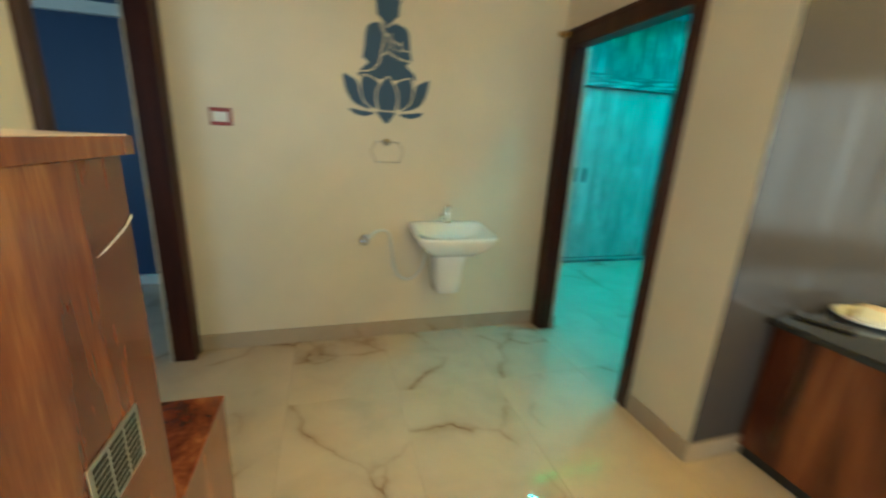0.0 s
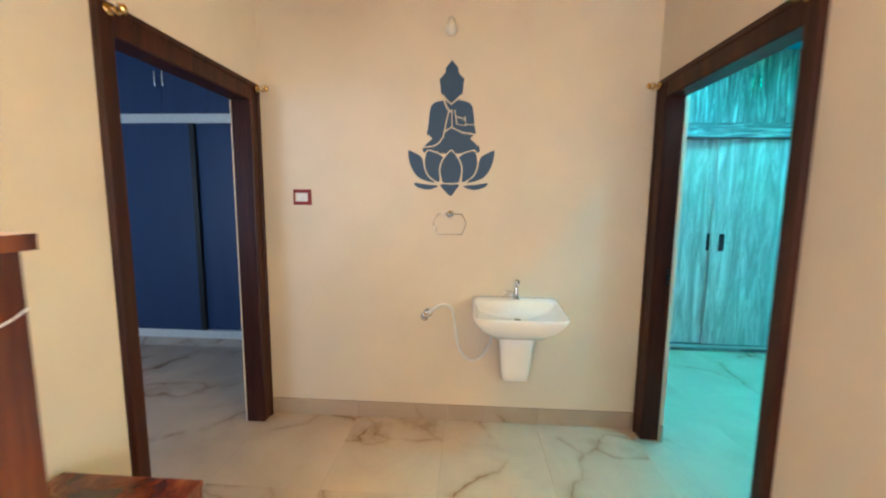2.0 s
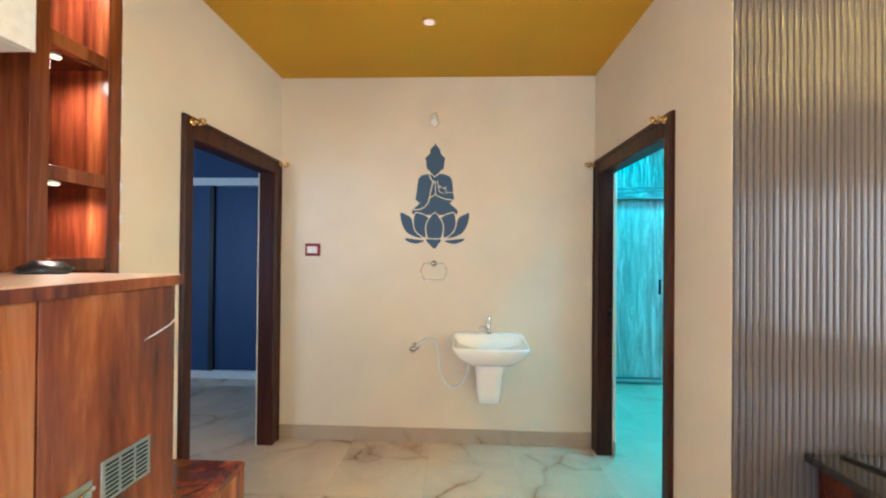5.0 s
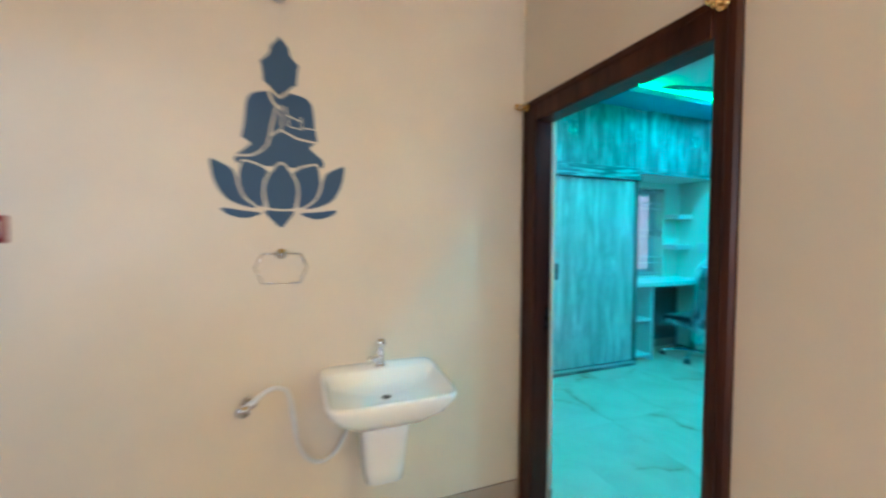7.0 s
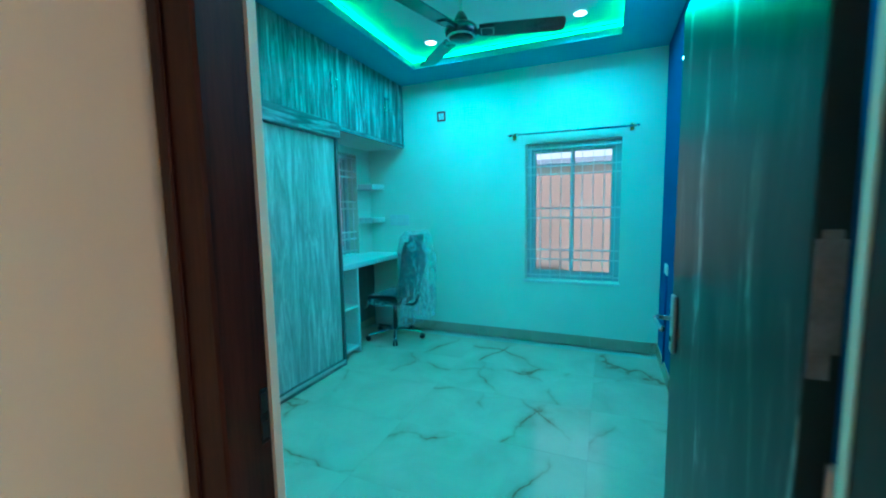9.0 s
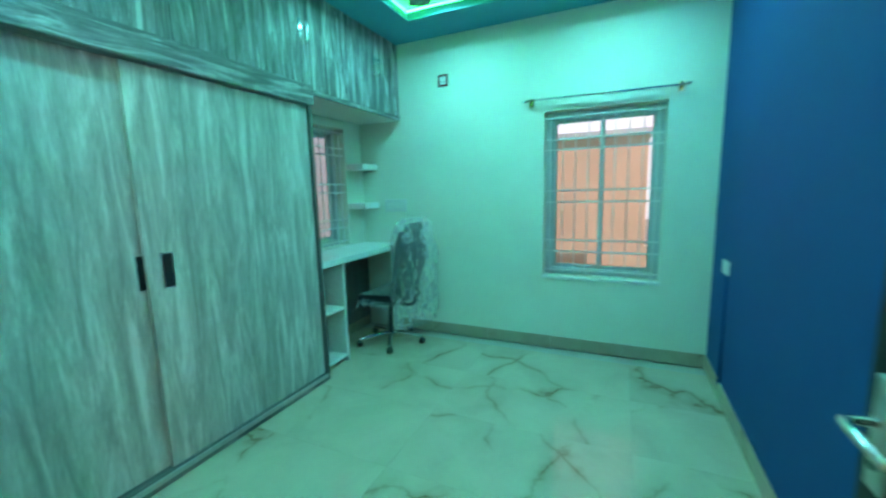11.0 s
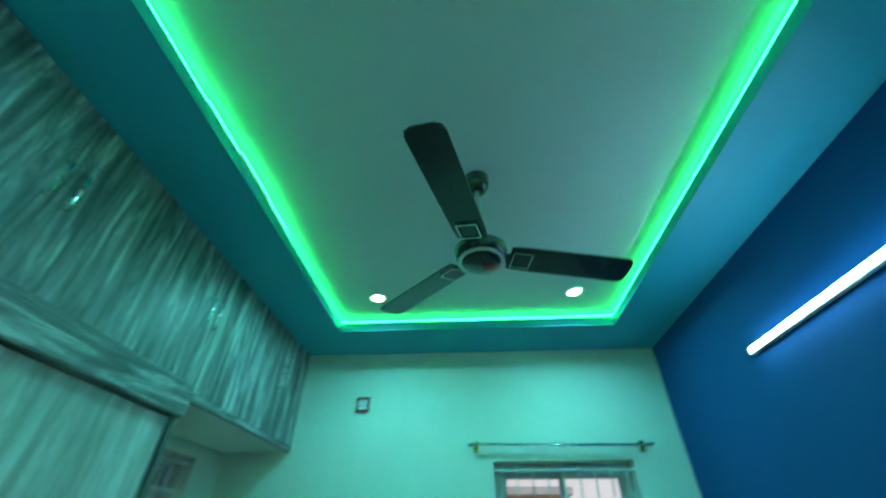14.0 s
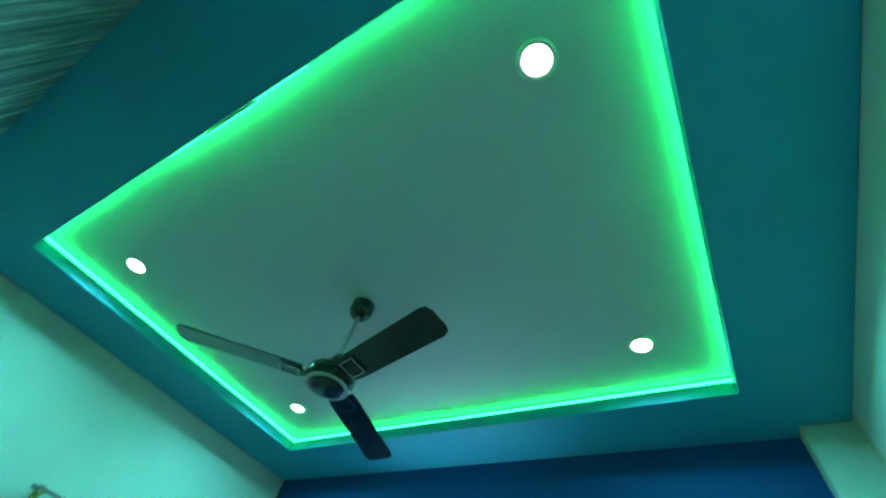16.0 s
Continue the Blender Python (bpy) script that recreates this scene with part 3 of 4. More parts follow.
structure("backdrop", boxes((30, 30.2, -40, 45, -0.6, 30), (-40, 30, 45, 45.2, -0.6, 30)), sky_glow)

# ---- bedroom fixtures ----
tubelight = thing("tube_light", (4.32, BY0, 2.401), "lit white LED batten on the blue wall", "wall light")
part("housing", box(3.735, 4.907, BY0, BY0 + 0.031, 2.402, 2.436, 0.004), PLASTIC, tubelight)
part("diffuser", box(3.75, 4.892, BY0 + 0.031, BY0 + 0.041, 2.405, 2.433, 0.004), TUBE, tubelight)
for x in (3.735, 4.892):
    part("end_cap", box(x, x + 0.015, BY0 + 0.002, BY0 + 0.042, 2.400, 2.438, 0.003), PLASTIC, tubelight)
for x, y in LIGHTS:
    d = thing("downlight", (x, y, TC - 0.012), "round lit ceiling downlight with a white rim", "downlight", "bedroom downlights")
    part("rim", lathe([(0.042, -0.001), (0.060, -0.001), (0.062, -0.006), (0.056, -0.012), (0.046, -0.010), (0.042, -0.004)], (x, y, TC)), PLASTIC, d)
    part("lamp", lathe([(0.0445, -0.009), (0.0445, -0.004)], (x, y, TC)), DISC, d, "glowing disc")

fan = thing("ceiling_fan", (4.206, 3.156, TC), "dark brown three-blade ceiling fan with chrome trims", "ceiling fan")
fc = (4.206, 3.156, -0.028)
part("canopy", lathe([(0.02, TC - 0.055), (0.042, TC - 0.045), (0.055, TC - 0.020), (0.058, TC + 0.028)], fc), DARKFAN, fan, "", True)
part("rod", cyl((fc[0], fc[1], 2.65), (fc[0], fc[1], 2.95), 0.010), STEEL, fan, "green-lit steel rod")
part("neck", lathe([(0.055, 2.62), (0.040, 2.665), (0.022, 2.70)], fc), DARKFAN, fan, "", True)
part("motor", lathe([(0.05, 2.545), (0.088, 2.552), (0.098, 2.565), (0.105, 2.585), (0.105, 2.605), (0.09, 2.62), (0.05, 2.63)], fc, 32), DARKFAN, fan, "", True)
part("ring", lathe([(0.079, 2.548), (0.088, 2.545), (0.093, 2.549), (0.090, 2.556)], fc, 32), STEEL, fan, "chrome ring", True)
part("cap", lathe([(0.012, 2.532), (0.05, 2.536), (0.076, 2.545), (0.078, 2.552)], fc, 32), DARKFAN, fan, "", True)
for deg in (164.5, 45, 284):
    rot = Matrix.Translation((fc[0], fc[1], 2.557)) @ Matrix.Rotation(radians(deg), 4, "Z") @ Matrix.Rotation(radians(-10), 4, "X")
    bm = plate([(0.115, -0.056), (0.16, -0.062), (0.600, -0.066), (0.625, -0.058), (0.635, -0.035), (0.635, 0.035), (0.625, 0.058), (0.600, 0.066), (0.16, 0.062), (0.115, 0.056)], "z", -0.003, 0.006)
    bmesh.ops.transform(bm, matrix=rot, verts=bm.verts)
    blade = part("blade", bm, DARKFAN, fan)
    bm = boxes((0.075, 0.20, -0.028, 0.028, -0.009, -0.003), bevel=0.002)
    bmesh.ops.transform(bm, matrix=rot, verts=bm.verts)
    part("blade_iron", bm, DARKFAN, blade)
    bm = bmesh.new()
    for r in ((0.125, 0.205, -0.040, -0.036), (0.125, 0.205, 0.036, 0.040), (0.125, 0.129, -0.040, 0.040), (0.201, 0.205, -0.040, 0.040)):
        box(r[0], r[1], r[2], r[3], -0.013, -0.008, bm=bm)
    bmesh.ops.transform(bm, matrix=rot, verts=bm.verts)
    part("trim", bm, CHROME, blade, "chrome rectangular trim")

# ---- hall furniture ----
cab = thing("shoe_cabinet", (0.03, 0.2, 0), "tall walnut laminate cabinet with vents and latches", "cabinet")
CX, CY = 0.302, 1.235
part("body", box(L - 0.06, CX - 0.02, -1.4, CY, 0, 1.364), CABINET, cab)
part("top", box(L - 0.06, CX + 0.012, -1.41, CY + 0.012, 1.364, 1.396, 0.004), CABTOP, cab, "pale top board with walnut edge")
part("edge_band", box(CX + 0.012, CX + 0.015, -1.41, CY + 0.014, 1.363, 1.394), CABINET, cab)
for y0, y1 in ((0.825, CY - 0.002), (0.415, 0.822), (0.005, 0.412), (-0.405, 0.002)):
    d = part("door", box(CX - 0.018, CX, y0 + 0.001, y1 - 0.001, 0.05, 1.361, 0.002), CABINET, cab)
    ym = (y0 + y1) / 2
    if y0 > 0.3:
        v0 = y0 + 0.150
        vent = part("vent", boxes((CX, CX + 0.004, v0, v0 + 0.158, 0.822, 0.932), bevel=0.001), STEEL, d, "slotted steel vent plate")
        bm = bmesh.new()
        for c in range(3):
            for k in range(8):
                box(CX + 0.004, CX + 0.0052, v0 + 0.012 + c * 0.048, v0 + 0.050 + c * 0.048, 0.832 + k * 0.012, 0.838 + k * 0.012, bm=bm)
        part("slot", bm, BLACK, vent)
        part("latch_plate", boxes((CX, CX + 0.005, y0 + 0.035, y0 + 0.125, 0.862, 0.905), bevel=0.0015), STEEL, d, "steel latch plate")
        part("latch_bolt", tube([(CX + 0.012, y0 + 0.02, 0.872), (CX + 0.012, y0 + 0.12, 0.889)], 0.007, 8), CHROME, d, "chrome latch bolt", True)
        part("knob", lathe([(0.012, 0), (0.014, 0.012), (0.009, 0.02)], (0, 0, 0), 12), CHROME, d, "small chrome lock knob", True).matrix_local = pose(CX - 0.03, y0 - 0.06 - 0.2, 1.241, 0, 90, 0)
step = thing("bench", (0.03, 1.47, 0), "low walnut laminate bench box beside the cabinet", "bench")
part("body", box(L + 0.02, CX - 0.006, CY + 0.002, 1.662, 0, 0.543), CABINET, step)
part("top", box(L + 0.02, CX - 0.004, CY + 0.002, 1.668, 0.543, 0.569, 0.003), CABINET, step)

# wall unit behind the cabinet
unit = thing("display_unit", (-0.26, 0.8, 0), "walnut display unit with lit niches beside the door", "display unit")
part("back_panel", box(L - 0.29, L - 0.27, -1.6, 1.58, 0, HC - 0.01), CABINET, unit)
part("side_panel", box(L - 0.27, L + 0.004, 1.52, 1.583, 0, HC - 0.01, 0.002), CABINET, unit)
part("divider", box(L - 0.27, L + 0.004, 1.235, 1.298, 0, HC - 0.01, 0.002), CABINET, unit)
for z in (1.39, 1.715, 2.185, 2.60):
    part("shelf", box(L - 0.27, L - 0.002, 1.298, 1.52, z, z + 0.05, 0.002), CABINET, unit)
for y in (1.07, 0.86, 0.65, 0.44, 0.23, 0.02, -0.19, -0.4):
    part("panel", box(L - 0.27, L - 0.23, y - 0.2, y - 0.06, 1.39, HC - 0.02, 0.003), CABINET, unit)
for z in (1.715, 2.185, 2.60):
    part("puck_light", lathe([(0.015, -0.007), (0.018, -0.001)], (L - 0.09, 1.40, z), 16), WARMDISC, unit, "small lit puck light")
    spot_lamp("puck_lamp", (L - 0.09, 1.40, z - 0.02), 24.0, (1.0, 0.66, 0.45), 160)
box_w = thing("wall_cabinet", (-0.09, 0.4, 2.0), "white laminate overhead cabinet", "cabinet")
part("body", box(L - 0.23, 0.05, -1.2, 1.017, 2.0, 2.72, 0.003), IVORY, box_w)
part("door", box(0.05, 0.068, 0.30, 1.017, 2.0, 2.72, 0.002), IVORY, box_w)
part("door", box(0.05, 0.068, -0.40, 0.297, 2.0, 2.72, 0.002), IVORY, box_w)

# fluted panel: a backing board with upright half-round flutes
flp = thing("fluted_panel", (3.9, FY, 0.1), "grey metallic fluted wall panel", "wall panel")
part("backing", box(R + 0.002, HX1, FY, FY + 0.011, 0.1, HC), FLUTE, flp)
pitch = 0.0245
fm_ = bmesh.new()
outline = [(-0.0112, 0.0), (-0.0108, -0.0024), (-0.0096, -0.0036), (-0.0066, -0.0043), (0.0, -0.0046), (0.0066, -0.0043), (0.0096, -0.0036), (0.0108, -0.0024), (0.0112, 0.0)]
lo = [fm_.verts.new((p, q, 0.0)) for p, q in outline]
hi = [fm_.verts.new((p, q, HC - 0.1)) for p, q in outline]
for k in range(len(outline) - 1):
    fm_.faces.new((lo[k], lo[k + 1], hi[k + 1], hi[k])).smooth = True
for p_end, flip in ((0.0, True), (HC - 0.1, False)):
    cap = [fm_.verts.new((p, q, p_end)) for p, q in outline]
    fm_.faces.new(cap[::-1] if flip else cap)
fmesh = bpy.data.meshes.new("flute")
fm_.to_mesh(fmesh)
fm_.free()
fmesh.materials.append(FLUTE)
x = R + 0.016
flrng = random.Random(7)
while x < HX1 - 0.02:
    f = new("flute", fmesh)
    f.parent = flp
    f.location = (x - 3.9, 0, 0)
    f.rotation_euler = (0, 0, radians(flrng.gauss(0, 3.4)))
    x += pitch
con = thing("console", (3.6, 1.2, 0), "walnut sideboard with a black granite top", "sideboard")
part("body", box(2.545, 5.0, 0.95, FY - 0.02, 0.06, 0.706), CABINET, con)
part("plinth", box(2.565, 4.98, 0.99, FY - 0.02, 0, 0.06), BLACK, con)
part("top", box(2.498, 5.02, 0.90, FY - 0.012, 0.706, 0.738, 0.004), GRANITE, con, "black granite slab")
bm = box(-0.042, 0.042, -0.10, 0.10, 0, 0.011, 0.003)
bmesh.ops.transform(bm, matrix=pose(2.675, 1.425, 0.739, 0, 0, 18), verts=bm.verts)
tab = thing("tablet", (2.675, 1.425, 0.739), "black tablet in a dark case on the granite top", "tablet")
part("case", bm, BLACK, tab)
bm = box(-0.037, 0.037, -0.093, 0.093, 0.0112, 0.0122)
bmesh.ops.transform(bm, matrix=pose(2.675, 1.425, 0.739, 0, 0, 18), verts=bm.verts)
part("screen", bm, GRANITE, tab, "dark glossy screen")
tray = thing("tray", (2.93, 1.40, 0.739), "white dish with folded papers and a cloth", "tray")
part("dish", lathe([(0.10, 0.0), (0.125, 0.010), (0.135, 0.026), (0.127, 0.026), (0.10, 0.008)], (2.93, 1.40, 0.739), 24), CERAMIC, tray, "", True)
bm = box(-0.07, 0.07, -0.05, 0.05, 0, 0.035, 0.008, None, 2)
bmesh.ops.transform(bm, matrix=pose(2.90, 1.39, 0.750, 4, -6, 24), verts=bm.verts)
part("folded_paper", bm, PLASTIC, tray, "folded white papers")
part("cloth", lathe([(0.07, 0.0), (0.075, 0.02), (0.05, 0.04), (0.02, 0.045)], (2.985, 1.42, 0.750), 9), CABTOP, tray, "crumpled beige cloth", True)

# hall ceiling downlights
for x, y in ((1.018, 2.313), (0.9, -0.45), (2.2, -0.45), (4.8, -0.45)):
    d = thing("downlight", (x, y, HC - 0.012), "small recessed copper-rimmed downlight in the mustard ceiling", "downlight", "hall downlights")
    part("rim", lathe([(0.030, -0.001), (0.046, -0.001), (0.047, -0.006), (0.042, -0.010), (0.033, -0.008), (0.030, -0.003)], (x, y, HC), 20), BRASS, d, "copper rim", True)
    part("lamp", lathe([(0.031, -0.006), (0.031, -0.002)], (x, y, HC), 20), DIMDISC if y > 0 else HALLDISC, d, "glowing warm disc")

# warm cove strips of the hall ceiling, behind and beside the walker
for y, k in ((-0.12, 0.022), (0.62, 0.012)):
    cl = thing("cove_light", (3.2, y, HC - 0.02), "warm yellow light strip on the mustard ceiling", "ceiling light", "hall cove lights")
    part("profile", box(1.75, 5.2, y - k / 2 - 0.006, y + k / 2 + 0.006, HC - 0.018, HC - 0.001, 0.003), PLASTIC, cl)
    part("diffuser", box(1.755, 5.195, y - k / 2, y + k / 2, HC - 0.022, HC - 0.0185), COVE, cl, "glowing warm diffuser")

# ---- left room wardrobe ----
nw = thing("wardrobe", (-2.3, NY, 0), "navy blue laminate wardrobe with sliding doors", "wardrobe")
part("carcass", boxes((-4.28, -0.50, NY + 0.07, 5.09, 0, 2.22)), NAVY, nw)
part("plinth", box(-4.28, -0.50, NY - 0.01, NY + 0.07, 0, 0.085, 0.004), IVORY, nw, "white plinth board")
sd1 = part("sliding_door", box(-1.72, -0.52, NY + 0.035, NY + 0.055, 0.085, 2.215), NAVY, nw)
sd2 = part("sliding_door", box(-3.10, -1.66, NY, NY + 0.022, 0.085, 2.215, 0.002), NAVY, nw)
part("edge_profile", box(-1.66, -1.61, NY - 0.004, NY + 0.034, 0.085, 2.215), BLACK, sd2, "black edge profile")
part("pull", box(-2.98, -2.89, NY - 0.006, NY, 1.045, 1.185, 0.002), PLASTIC, sd2, "white pull plate")
part("rail", box(-4.28, -0.50, NY - 0.02, NY + 0.07, 2.21, 2.297, 0.004), IVORY, nw, "white cross rail")
for i in range(4):
    x0 = -4.242 + i * 0.93
    c = thing("loft_cabinet", (x0 + 0.46, NY, 2.299), "navy blue laminate loft cabinet above the wardrobe", "cabinet", "navy loft cabinets")
    part("carcass", box(x0, x0 + 0.928, NY + 0.02, 5.09, 2.299, 3.02), NAVY, c)
    for k in range(2):
        a0 = x0 + k * 0.465
        d = part("door", box(a0 + 0.001, a0 + 0.463, NY, NY + 0.018, 2.301, 3.02, 0.0015), NAVY, c)
        bar_handle(d, x0 + 0.465 + (0.04 if k else -0.04), NY, 2.56, 2.70)

# ---- basin wall ----
bx, by = 1.432, BK


def basin_ring(w, d, z, n=48, power=8.5, cy=0.0, tilt=0.0):
    pts = []
    for k in range(n):
        a = 2 * math.pi * k / n
        c, s = math.cos(a), math.sin(a)
        px = w * math.copysign(abs(c) ** (2 / power), c)
        py = -d / 2 + (d / 2) * math.copysign(abs(s) ** (2 / power), s)
        pts.append((bx + px, by + cy + py, z + tilt * py))
    return pts


basin = thing("wash_basin", (bx, by, 0.37), "white ceramic wall-hung wash basin with half pedestal", "wash basin")
bm = bmesh.new()
spec = [(0.07, 0.20, 0.665, -0.03, 0), (0.15, 0.31, 0.685, -0.01, 0), (0.225, 0.385, 0.745, 0, 0), (0.258, 0.405, 0.805, 0, 0.05), (0.268, 0.412, 0.852, 0, 0.10), (0.266, 0.411, 0.860, 0, 0.10), (0.258, 0.404, 0.861, -0.004, 0.10),
        (0.257, 0.322, 0.855, -0.082, 0.095), (0.252, 0.312, 0.842, -0.086, 0.07), (0.222, 0.272, 0.796, -0.098, 0.02), (0.13, 0.16, 0.770, -0.135, 0), (0.03, 0.05, 0.765, -0.19, 0)]
rings = [[bm.verts.new(p) for p in basin_ring(w, d, z, cy=cy, tilt=t)] for w, d, z, cy, t in spec]
for r0, r1 in zip(rings, rings[1:]):
    for k in range(48):
        bm.faces.new((r0[k], r0[(k + 1) % 48], r1[(k + 1) % 48], r1[k]))
bm.faces.new(rings[0][::-1])
bm.faces.new(rings[-1])
bmesh.ops.recalc_face_normals(bm, faces=bm.faces)
bowl = part("bowl", bm, CERAMIC, basin, "", True)
part("drain", lathe([(0.022, 0.001), (0.026, 0.004), (0.020, 0.005), (0.008, 0.002)], (bx, by - 0.215, 0.7655), 20), STEEL, basin, "steel drain ring", True)
part("drain_plug", cyl((bx, by - 0.215, 0.766), (bx, by - 0.215, 0.772), 0.021, 0.020, 20), BLACK, basin, "dark drain opening")
bm = bmesh.new()
n = 24
prev = None
rr = []
for z, w, d in ((0.378, 0.076, 0.20), (0.386, 0.085, 0.212), (0.45, 0.091, 0.225), (0.60, 0.103, 0.25), (0.70, 0.114, 0.27)):
    ring = []
    for k in range(n):
        a = 2 * math.pi * k / n
        c, s = math.cos(a), math.sin(a)
        ring.append(bm.verts.new((bx + w * math.copysign(abs(c) ** 0.4, c), by - d / 2 + d / 2 * math.copysign(abs(s) ** 0.4, s), z)))
    rr.append(ring)
for r0, r1 in zip(rr, rr[1:]):
    for k in range(n):
        bm.faces.new((r0[k], r0[(k + 1) % n], r1[(k + 1) % n], r1[k]))
bm.faces.new(rr[0][::-1])
bm.faces.new(rr[-1])
bmesh.ops.recalc_face_normals(bm, faces=bm.faces)
part("half_pedestal", bm, CERAMIC, basin, "", True)

tap = thing("basin_tap", (bx, by - 0.06, 0.861), "chrome pillar tap on the wash basin", "tap")
tx, ty = bx + 0.004, by - 0.07
part("body", lathe([(0.026, 0.0), (0.026, 0.007), (0.018, 0.013), (0.0165, 0.05), (0.014, 0.075), (0.011, 0.085)], (tx, ty, 0.860), 18), CHROME, tap, "", True)
part("knob", lathe([(0.009, 0.083), (0.017, 0.090), (0.021, 0.104), (0.019, 0.118), (0.012, 0.127), (0.004, 0.130)], (tx + 0.003, ty, 0.860), 16), CHROME, tap, "round chrome knob", True)
part("spout", tube([(tx + 0.004, ty, 0.882), (tx - 0.020, ty - 0.022, 0.897), (tx - 0.044, ty - 0.050, 0.911), (tx - 0.058, ty - 0.066, 0.917)], 0.0135, 12), CHROME, tap, "short upswept spout", True)
part("aerator", cyl((tx - 0.054, ty - 0.062, 0.918), (tx - 0.066, ty - 0.076, 0.906), 0.0150, 0.0130, 14), CHROME, tap, "", True)

valve = thing("angle_valve", (0.879, BK, 0.73), "chrome angle valve with a white hose", "valve")
part("flange", cyl((0.879, BK, 0.740), (0.879, BK - 0.008, 0.740), 0.033, 0.029, 20), CHROME, valve)
part("body", cyl((0.879, BK - 0.008, 0.740), (0.879, BK - 0.06, 0.740), 0.013), CHROME, valve, "", True)
part("knob", cyl((0.861, BK - 0.075, 0.730), (0.866, BK - 0.045, 0.735), 0.026, 0.021, 12), CHROME, valve, "", True)
part("nut", cyl((0.886, BK - 0.045, 0.748), (0.921, BK - 0.045, 0.778), 0.013, 0.010, 8), PLASTIC, valve)
part("hose", tube([(0.911, BK - 0.045, 0.770), (0.946, BK - 0.045, 0.795), (0.991, BK - 0.04, 0.805), (1.036, BK - 0.03, 0.775), (1.056, BK - 0.025, 0.672), (1.071, BK - 0.02, 0.562), (1.106, BK - 0.02, 0.472), (1.166, BK - 0.025, 0.437), (1.231, BK - 0.035, 0.467), (1.278, BK - 0.05, 0.552), (1.291, BK - 0.07, 0.632), (1.306, BK - 0.09, 0.712)], 0.0095, 10), PLASTIC, valve, "white braided hose", True)

ring = thing("towel_ring", (1.015, BK, 1.383), "chrome hexagonal towel ring on the wall", "towel ring")
part("rosette", cyl((1.015, BK, 1.383), (1.015, BK - 0.012, 1.383), 0.024, 0.022, 20), CHROME, ring, "", True)
part("boss", cyl((1.015, BK - 0.012, 1.383), (1.015, BK - 0.05, 1.381), 0.013, 0.016, 16), CHROME, ring, "", True)
hexa = [(-0.075, 0.0), (0.075, 0.0), (0.104, -0.058), (0.075, -0.127), (-0.075, -0.127), (-0.104, -0.058)]
bm = bmesh.new()
for (a0, b0), (a1, b1) in zip(hexa, hexa[1:] + hexa[:1]):
    cyl((1.015 + a0, BK - 0.042, 1.385 + b0), (1.015 + a1, BK - 0.042, 1.385 + b1), 0.0036, seg=8, bm=bm)
    bmesh.ops.create_uvsphere(bm, u_segments=8, v_segments=6, radius=0.0037, matrix=Matrix.Translation((1.015 + a0, BK - 0.042, 1.385 + b0)))
part("ring", bm, CHROME, ring, "", True)

sw = thing("switch_plate", (0.059, BK, 1.432), "white switch in a dark red frame", "switch")
part("frame", boxes((0.001, 0.118, BK - 0.010, BK, 1.432, 1.453), (0.001, 0.118, BK - 0.010, BK, 1.508, 1.53), (0.001, 0.010, BK - 0.010, BK, 1.453, 1.508), (0.096, 0.118, BK - 0.010, BK, 1.453, 1.508), bevel=0.002), RED, sw)
part("rocker", boxes((0.023, 0.059, BK - 0.008, BK, 1.453, 1.508), (0.060, 0.096, BK - 0.0085, BK, 1.453, 1.508), bevel=0.0015), PLASTIC, sw, "white rocker switches")

lampw = thing("wall_lamp", (1.011, BK, 2.43), "small unlit white bulb in a wall holder", "wall lamp")
part("holder", cyl((1.011, BK, 2.515), (1.011, BK - 0.05, 2.525), 0.026, 0.020, 18), PLASTIC, lampw, "", True)
part("collar", cyl((1.011, BK - 0.038, 2.53), (1.011, BK - 0.055, 2.515), 0.018, 0.018, 14), STEEL, lampw, "", True)
part("bulb", lathe([(0.012, 0.065), (0.018, 0.055), (0.034, 0.028), (0.036, 0.010), (0.026, -0.012), (0.006, -0.020)], (1.011, BK - 0.055, 2.455), 20), PLASTIC, lampw, "white glass bulb", True)

# mural: a seated meditating shape over a lotus, painted flat on the wall
MX, MZ, U = 1.016, 2.315, 0.001167


def mirrored(rows):
    right = [(MX + w * U, MZ - h * U) for h, w in rows]
    left = [(MX - w * U, MZ - h * U) for h, w in reversed(rows)]
    return right + left


def grown(points, k):
    cx = sum(p[0] for p in points) / len(points)
    cz = sum(p[1] for p in points) / len(points)
    out = []
    for px, pz in points:
        d = math.hypot(px - cx, pz - cz) or 1
        out.append((px + (px - cx) / d * k, pz + (pz - cz) / d * k))
    return out


mural = thing("wall_mural", (MX, BK, 1.498), "slate blue painted seated figure on a lotus", "mural")
smooth_rows = [(0, 1), (12, 8), (24, 20), (40, 33), (58, 33), (68, 38), (84, 52), (96, 66), (112, 62), (170, 56), (176, 42), (186, 34), (205, 22), (222, 2)]
part("head", plate(mirrored(smooth_rows), "y", BK, -0.002), INK, mural)
torso = [(200, 30), (207, 70), (216, 94), (235, 110), (262, 116), (330, 122), (376, 131), (382, 118), (398, 100), (420, 124), (440, 148), (456, 154), (470, 148), (476, 120)]
part("torso", plate(mirrored(torso), "y", BK, -0.002), INK, mural)


